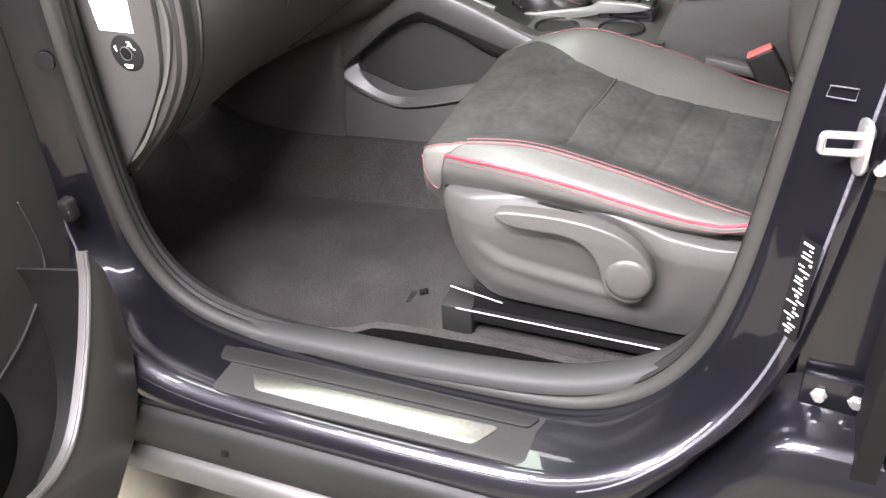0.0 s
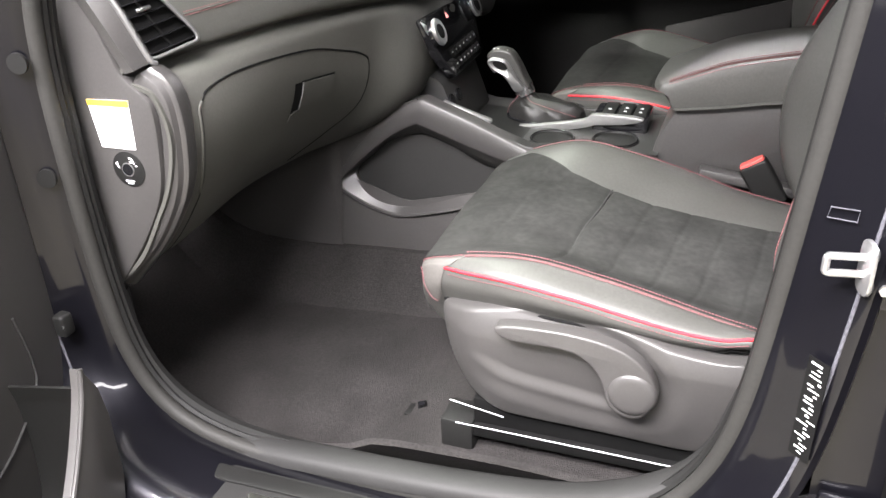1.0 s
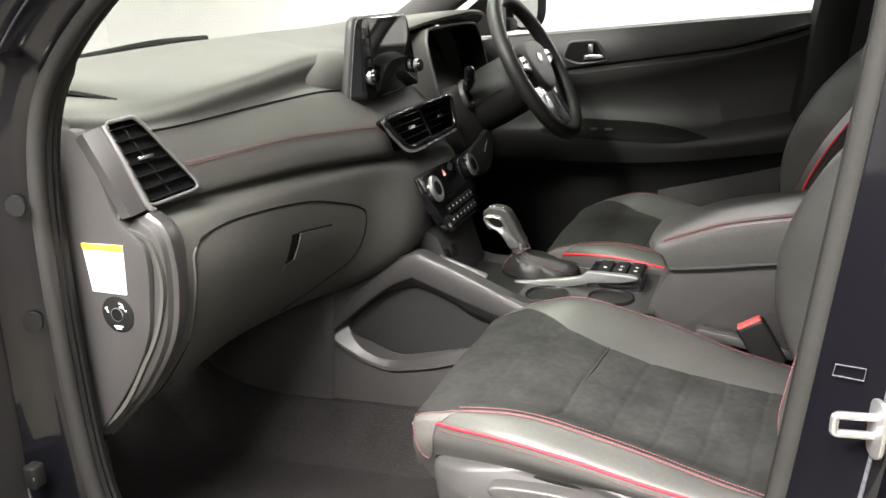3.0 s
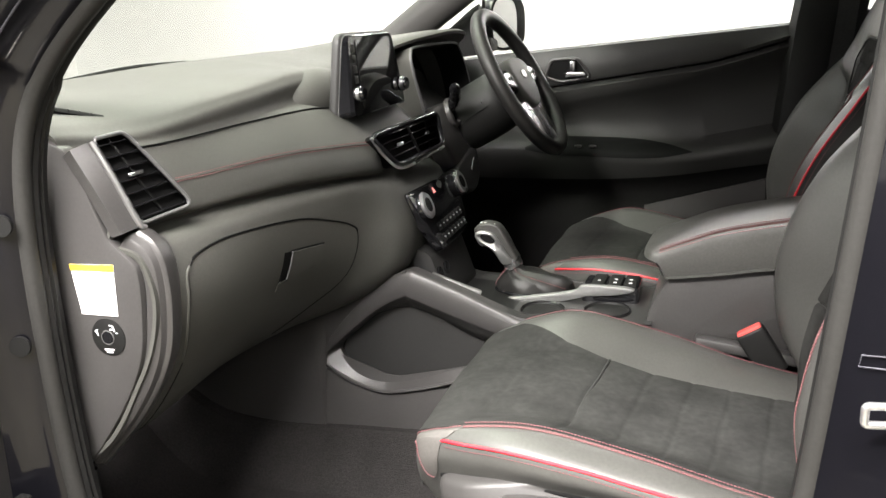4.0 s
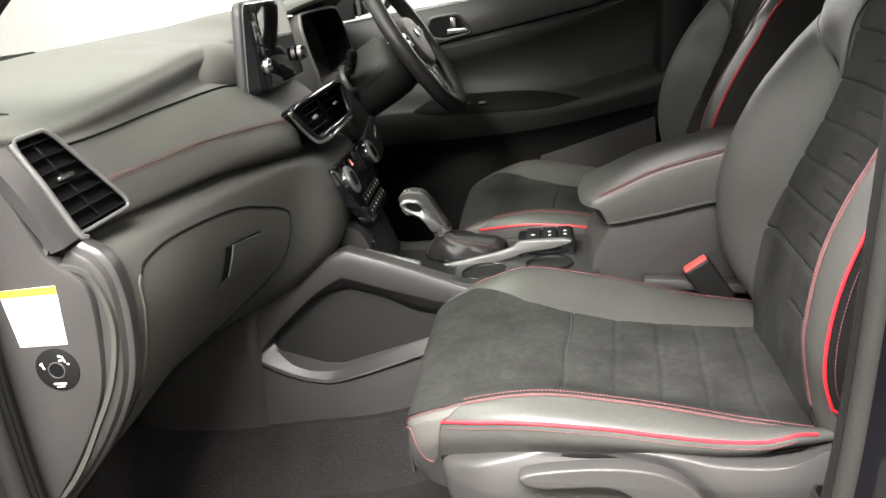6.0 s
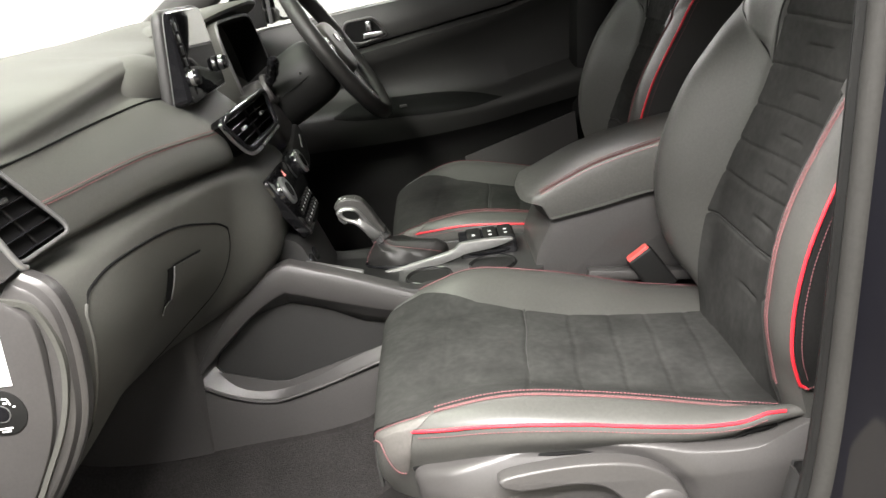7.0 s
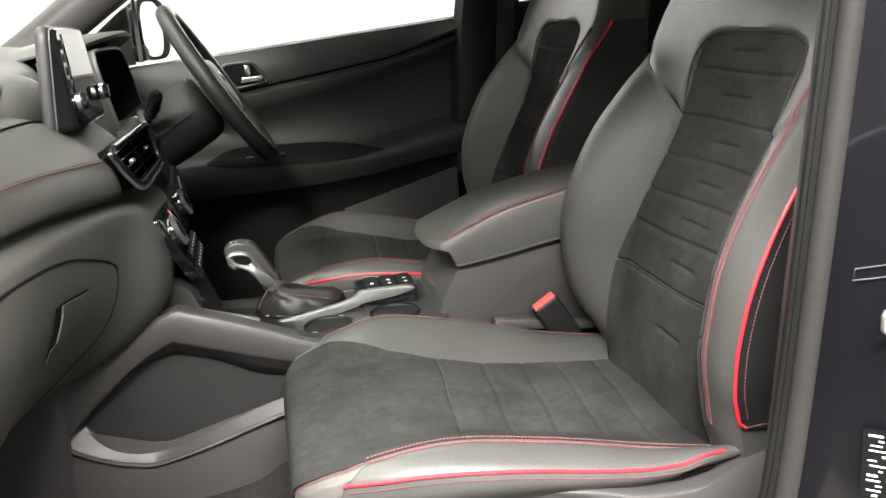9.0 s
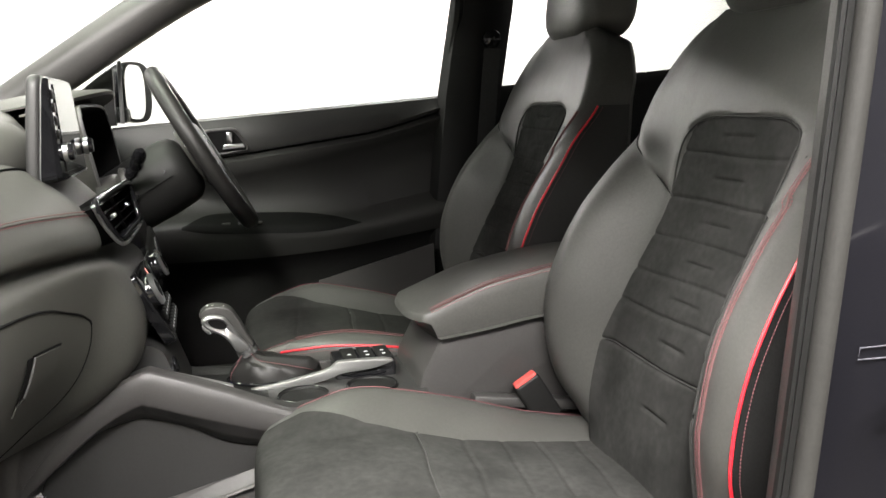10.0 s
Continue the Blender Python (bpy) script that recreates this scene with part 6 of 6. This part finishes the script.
up_line = smooth([(0.26, 0.890), (0.33, 0.915), (0.45, 0.914), (0.56, 0.909), (0.64, 0.898), (0.715, 0.880)])
low_line = smooth([(0.26, 0.885), (0.33, 0.872), (0.45, 0.866), (0.56, 0.862), (0.64, 0.865), (0.715, 0.879)])
# flat black patch stands for the shade inside the armrest's pull recess
part("armrest_pocket_shade", grid([[(x, door_y(x, z) - 0.0025, z) for z in np.linspace(up_line(x), low_line(x), 8)] for x in np.linspace(0.262, 0.714, 40)], thick=0.001), BLACK, fd, "black patch painted for the shaded pull recess in the armrest")
hb = [(0.315, 1.080), (0.332, 1.126), (0.405, 1.130), (0.440, 1.078), (0.36, 1.066)]
part("handle_bezel", tube([(x, 1.583, z) for x, z in rounded(hb, 0.012)], 0.004, closed=True, seg=8), PLASTIC, fd, "grey handle surround")
part("handle_cup", prism(rounded(hb, 0.012), 0.003, Matrix(((1, 0, 0, 0), (0, 0, -1, 1.586), (0, 1, 0, 0), (0, 0, 0, 1)))), BLACK, fd, "dark handle recess")
part("door_handle", prism(rounded([(0.372, 1.078), (0.376, 1.092), (0.424, 1.094), (0.430, 1.082)], 0.004), 0.012, Matrix(((1, 0, 0, 0), (0, 0, -1, 1.581), (0, 1, 0, 0), (0, 0, 0, 1))), 0.003), CHROME, fd, "chrome door handle")
part("lock_lever", rbox(0.016, 0.012, 0.030, pose(0.392, 1.576, 1.108), 0.004), CHROME, fd, "chrome lock lever")
for x in (0.37, 0.41, 0.45):
    part("window_switch", rbox(0.020, 0.010, 0.006, pose(x, 1.556, 0.893), 0.002), PLASTIC, fd)
part("lower_pocket", grid([[(x, 1.535 - 0.012 * math.sin(math.pi * k / 5), lerp([(0.59, 0.52), (0.90, 0.50)], x) + k / 5 * (lerp([(0.59, 0.735), (0.90, 0.815)], x) - lerp([(0.59, 0.52), (0.90, 0.50)], x))) for k in range(6)] for x in np.linspace(0.595, 0.90, 14)], thick=0.01), PLASTIC, fd, "lighter grey lower door trim")
part("window_frame", tube(cr([(0.955, 1.60, 1.19), (0.975, 1.59, 1.30), (0.99, 1.56, 1.45), (0.96, 1.53, 1.53), (0.70, 1.51, 1.55), (0.46, 1.50, 1.52)], 40), 0.016, seg=8), PLASTIC_DARK, fd, "dark window frame")
part("window", grid([[(x, 1.625, belt_z(x) - 0.02), (x, 1.57, min(1.54, 1.22 + (x + 0.1) * 0.62))] for x in np.linspace(-0.02, 0.96, 14)], thick=0.004), CLEAR, fd, "clear side window glass").visible_shadow = False
part("quarter_trim", prism([(-0.08, 1.13), (0.125, 1.145), (0.125, 1.285), (0.10, 1.27)], 0.02, Matrix(((1, 0, 0, 0), (0, 0, -1, 1.615), (0, 1, 0, 0), (0, 0, 0, 1))), 0.004), PLASTIC_DARK, fd, "dark mirror corner trim")

part("window_bar", tube([(0.139, 1.603, 1.150), (0.143, 1.585, 1.30)], 0.005, seg=8), TRIM, fd, "thin satin window bar")
# door mirror outside
mi = thing("door_mirror", "dark door mirror outside the driver window", "door mirror", at=(0.15, 1.75, 1.2))
MM = frame_of((0.160, 1.775, 1.228), (0.24, 0.97, 0), (0, 0, 1))


def oval(w, h, n=40):
    return [(w * (abs(math.cos(a)) ** 0.65) * (1 if math.cos(a) > 0 else -1), h * (abs(math.sin(a)) ** 0.65) * (1 if math.sin(a) > 0 else -1)) for a in np.linspace(0, 2 * math.pi, n, endpoint=False)]


part("shell", loft([[MM @ Vector((u, v, d)) for u, v in oval(0.108 * s, 0.080 * s)] for d, s in ((-0.085, 0.3), (-0.06, 0.75), (-0.03, 0.93), (-0.004, 1.0), (0.004, 0.98))]), PAINT, mi)
part("mirror_rim", prism(oval(0.107, 0.079), 0.004, MM @ pose(0, 0, 0.0030), 0.0015), BLACK, mi, "black rim round the glass")
part("mirror_glass", prism(oval(0.074, 0.070), 0.003, MM @ pose(-0.026, 0, 0.0050)), MIRROR, mi, "mirror glass")
part("foot", rbox(0.06, 0.10, 0.04, pose(0.12, 1.68, 1.17), 0.012), PLASTIC_DARK, mi)

# far pillar and belt
part("b_pillar_far", grid([[(x0 + dx, y, z) for dx, y in ((0.0, 1.60), (0.015, 1.565), (0.05, 1.55), (0.13, 1.55), (0.17, 1.58))]
                           for z, x0 in ((0.40, 0.895), (0.75, 0.892), (1.0, 0.915), (1.2, 0.938), (1.35, 0.962), (1.55, 0.995))], thick=0.006), PLASTIC_DARK, body, "dark far centre pillar trim")
sbelt = thing("seat_belt", "black seat belt hanging from the far pillar", "seat belt", at=(1.05, 1.54, 1.1))
part("webbing", grid([[(x, 1.54 - 0.004, z), (x + 0.045, 1.538 - 0.004, z)] for x, z in ((1.000, 0.85), (1.02, 1.0), (1.035, 1.15), (1.05, 1.32))], thick=0.0015), BELT, sbelt, "black webbing")
part("anchor", lathe([(0.0, 0.0), (0.024, 0.0), (0.024, 0.010), (0.018, 0.016), (0.0, 0.018)], Matrix(((1, 0, 0, 1.072), (0, 0, -1, 1.546), (0, 1, 0, 1.345), (0, 0, 0, 1))), 24), GLOSS, sbelt, "dark belt anchor")

# rear far door and rear cabin
rd = thing("rear_far_door", "closed dark rear door panel on the far side", "car door", at=(1.5, 1.6, 0.5))
part("inner_panel", grid([[(x, 1.64, belt_z(x) + 0.01), (x, 1.60, belt_z(x) + 0.01), (x, 1.585, belt_z(x) - 0.02), (x, 1.585, 1.0), (x, 1.55, 0.93), (x, 1.58, 0.86), (x, 1.58, 0.42)] for x in np.linspace(1.09, 1.95, 12)], thick=0.005), PLASTIC_DARK, rd)
part("window", grid([[(x, 1.63, belt_z(x)), (x, 1.56, 1.52)] for x in np.linspace(1.10, 1.95, 6)], thick=0.004), CLEAR, rd, "clear side window glass").visible_shadow = False
part("rear_quarter_far", slab(1.95, 2.6, 1.60, 1.64, 0.3, 1.2), PLASTIC_DARK, body)
part("c_pillar_far", slab(1.95, 2.3, 1.56, 1.62, 1.15, 1.55), PLASTIC_DARK, body)
part("c_pillar_near", slab(2.0, 2.3, 0.0, 0.05, 1.1, 1.5), PLASTIC_DARK, body)
rb = thing("rear_bench", "black leather rear bench seat", "car seat", at=(1.8, 0.8, 0.4))
part("cushion", slab(1.45, 1.95, 0.20, 1.42, 0.50, 0.70, 0.04), LEATHER, rb)
part("backrest", rbox(0.14, 1.22, 0.62, pose(2.0, 0.81, 0.95, 0, 15, 0), 0.04, 3), LEATHER, rb)

# ---- near doors, open ----
nd = thing("passenger_door", "open dark grey passenger door with a map pocket", "car door", at=(-0.12, -0.05, 0.5))
HM = frame_of((-0.055, -0.080, 0.0), (-0.26, 1.0, 0), (0, 0, 1))       # x towards the hinge, y up, z towards the cabin


def door_plate(pts, thick, z, bevel, name, material, label="", r=0.04):
    o = rounded([(-u, v) for u, v in pts], r)
    return part(name, prism(o, thick, HM @ pose(0, 0, z), bevel, 3), material, nd, label)


door_plate([(0.0, 0.42), (0.05, 0.33), (0.95, 0.33), (1.02, 0.45), (1.02, 1.05), (0.0, 1.02)], 0.06, -0.09, 0.01, "outer_skin", PAINT, "dark blue painted outer skin")
door_plate([(-0.050, 0.43), (-0.01, 0.345), (0.93, 0.335), (0.98, 0.46), (0.98, 1.06), (-0.055, 1.03)], 0.04, -0.03, 0.015, "inner_panel", PLASTIC, "dark grained inner door panel")
lipc = cr([(0.118, 0.691), (0.133, 0.651), (0.173, 0.592), (0.211, 0.549), (0.246, 0.517), (0.280, 0.499), (0.323, 0.497), (0.365, 0.508), (0.42, 0.525)], 50)
wall = [tuple(p) for p in lipc] + [(0.42, 0.34), (0.30, 0.335), (0.232, 0.353), (0.155, 0.386), (0.111, 0.432), (0.090, 0.499), (0.086, 0.597), (0.094, 0.645)]
part("map_pocket", prism([(-u, v) for u, v in wall], 0.016, HM @ pose(0, 0, 0.118), 0.004, 3), PLASTIC, nd, "grey moulded map pocket wall")
part("pocket_side", grid([[HM @ Vector((-u, v, z)) for z in (0.01, 0.06, 0.115)] for u, v in cr([(0.094, 0.645), (0.086, 0.597), (0.090, 0.499), (0.111, 0.432), (0.155, 0.386), (0.232, 0.353), (0.30, 0.336)], 24)], thick=0.004), PLASTIC_DARK, nd)
part("pocket_lip", tube([HM @ Vector((-u, v, 0.132)) for u, v in lipc], 0.0034, seg=8), PLASTIC, nd, "lighter pocket lip")
part("panel_crease", tube([HM @ Vector((-u, v, 0.012)) for u, v in cr([(0.050, 0.72), (0.040, 0.66), (0.042, 0.615), (0.075, 0.586), (0.139, 0.558), (0.21, 0.545)], 24)], 0.002, seg=6), PLASTIC_MID, nd)
part("speaker_grille", lathe([(0.0, 0.0), (0.085, 0.0), (0.09, 0.004), (0.085, 0.008), (0.0, 0.01)], HM @ pose(-0.30, 0.50, 0.01), 40), BLACK, nd, "round black speaker grille")
check = part("door_check", rbox(0.020, 0.022, 0.034, pose(-0.028, -0.052, 0.667), 0.005, 3), PLASTIC_DARK, nd, "black door check housing")
part("check_pin", lathe([(0.0, 0.0), (0.005, 0.0), (0.005, 0.012), (0.003, 0.015), (0.0, 0.015)], frame_of((-0.024, -0.062, 0.668), (0, 0, 1), (1, 0, 0)), 12), STEEL, check, "bright steel pin")

def rounded_path(pts, r, n=6):
    """An open path with its inner corners rounded."""
    v = [Vector(p) for p in pts]
    path = [v[0]]
    for a, b, c in zip(v, v[1:], v[2:]):
        s, e = b + (a - b).normalized() * r, b + (c - b).normalized() * r
        path += [s * (1 - t) ** 2 + b * 2 * t * (1 - t) + e * t * t for t in np.linspace(0, 1, n)]
    return path + [v[-1]]


st = thing("door_striker", "bright zinc-plated door striker loop on the pillar", "door striker", at=(0.95, -0.03, 0.9))
part("plate", prism(rounded([(-0.012, -0.027), (0.012, -0.027), (0.014, 0.0), (0.012, 0.027), (-0.012, 0.027), (-0.014, 0.0)], 0.012), 0.004, frame_of((0.970, -0.0555, 0.909), (0.35, -0.94, 0), (0, 0, 1)), 0.001), STEEL, st)
for z in (0.896, 0.928):
    part("screw", lathe([(0.0, 0.0), (0.0075, 0.0), (0.007, 0.002), (0.003, 0.003), (0.0, 0.0015)], frame_of((0.9720, -0.0595, z - 0.003), (0, 0, 1), (0.35, -0.94, 0)), 16), CHROME, st, "bright screw head")
part("loop", tube(rounded_path([(0.968, -0.0545, 0.9190), (0.934, -0.0595, 0.9190), (0.934, -0.0595, 0.9015), (0.968, -0.0545, 0.9015)], 0.004), 0.0038, seg=10), STEEL, st, "square zinc-plated loop")
part("bump_plate", tube([(0.934, -0.0160, 0.948), (0.957, -0.0345, 0.9545), (0.956, -0.0345, 0.943), (0.932, -0.0160, 0.937)], 0.0008, closed=True, seg=6), FOLD, body, "outlined mark pressed in the pillar")

rn = thing("rear_near_door", "open dark blue rear door beside the centre pillar", "car door", at=(1.1, -0.05, 0.5))
RM = frame_of((1.046, -0.075, 0.0), (0.55, -0.83, 0), (0, 0, 1))
lo = rounded([(0.0, 0.40), (0.06, 0.31), (0.80, 0.31), (0.84, 0.45), (0.84, 1.10), (0.0, 1.06)], 0.05)
part("outer_skin", prism(lo, 0.12, RM @ pose(0, 0, -0.118), 0.012, 3), PAINT, rn)
for z in (0.585, 0.87):
    h = part("hinge", rbox(0.07, 0.012, 0.05, pose(1.004, -0.040, z + 0.015, 0, 0, -4), 0.004), PAINT, rn, "painted steel hinge")
    for dx in (-0.018, 0.020):
        part("bolt", lathe([(0.0, 0.0), (0.009, 0.0), (0.009, 0.003), (0.0058, 0.004), (0.0058, 0.009), (0.0, 0.009)], Matrix(((1, 0, 0, 1.006 + dx), (0, 0, -1, -0.046), (0, 1, 0, z + 0.016), (0, 0, 0, 1))), 6), STEEL, h)

# pillar label, its lines as plain bars
pl = thing("pillar_label", "black sticker with white printed lines on the pillar", "label", at=(0.95, -0.03, 0.75))
PM = frame_of((0.9440, -0.0470, 0.735), (0.72, -0.68, 0), (0.085, 0, 1))
part("sheet", rbox(0.026, 0.12, 0.0006, PM, 0), BLACK, pl, "black sticker")
for k in range(22):
    w = 0.8 * (0.016, 0.006, 0.013, 0.018, 0.004, 0.010, 0.017, 0.005, 0.012, 0.015, 0.007)[k % 11]
    part("bar", rbox(w, 0.0012 if k % 4 else 0.0020, 0.0005, PM @ pose((-0.002, 0.003, -0.001, 0.0, 0.006, -0.004, 0.001, 0.004, -0.003)[k % 9], 0.054 - 0.0051 * k, 0.0006), 0), WHITE_INK, pl, "white printed bar")

# floor hook
hk = thing("carpet_hook", "small black carpet retaining hook", "hook", at=(0.37, 0.25, 0.35))
part("base", rbox(0.05, 0.03, 0.004, pose(0.375, 0.26, 0.368), 0.001), PLASTIC_DARK, hk)
part("peg", tube([(0.375, 0.26, 0.368), (0.375, 0.26, 0.385), (0.385, 0.26, 0.388)], 0.005, seg=8), GLOSS, hk)
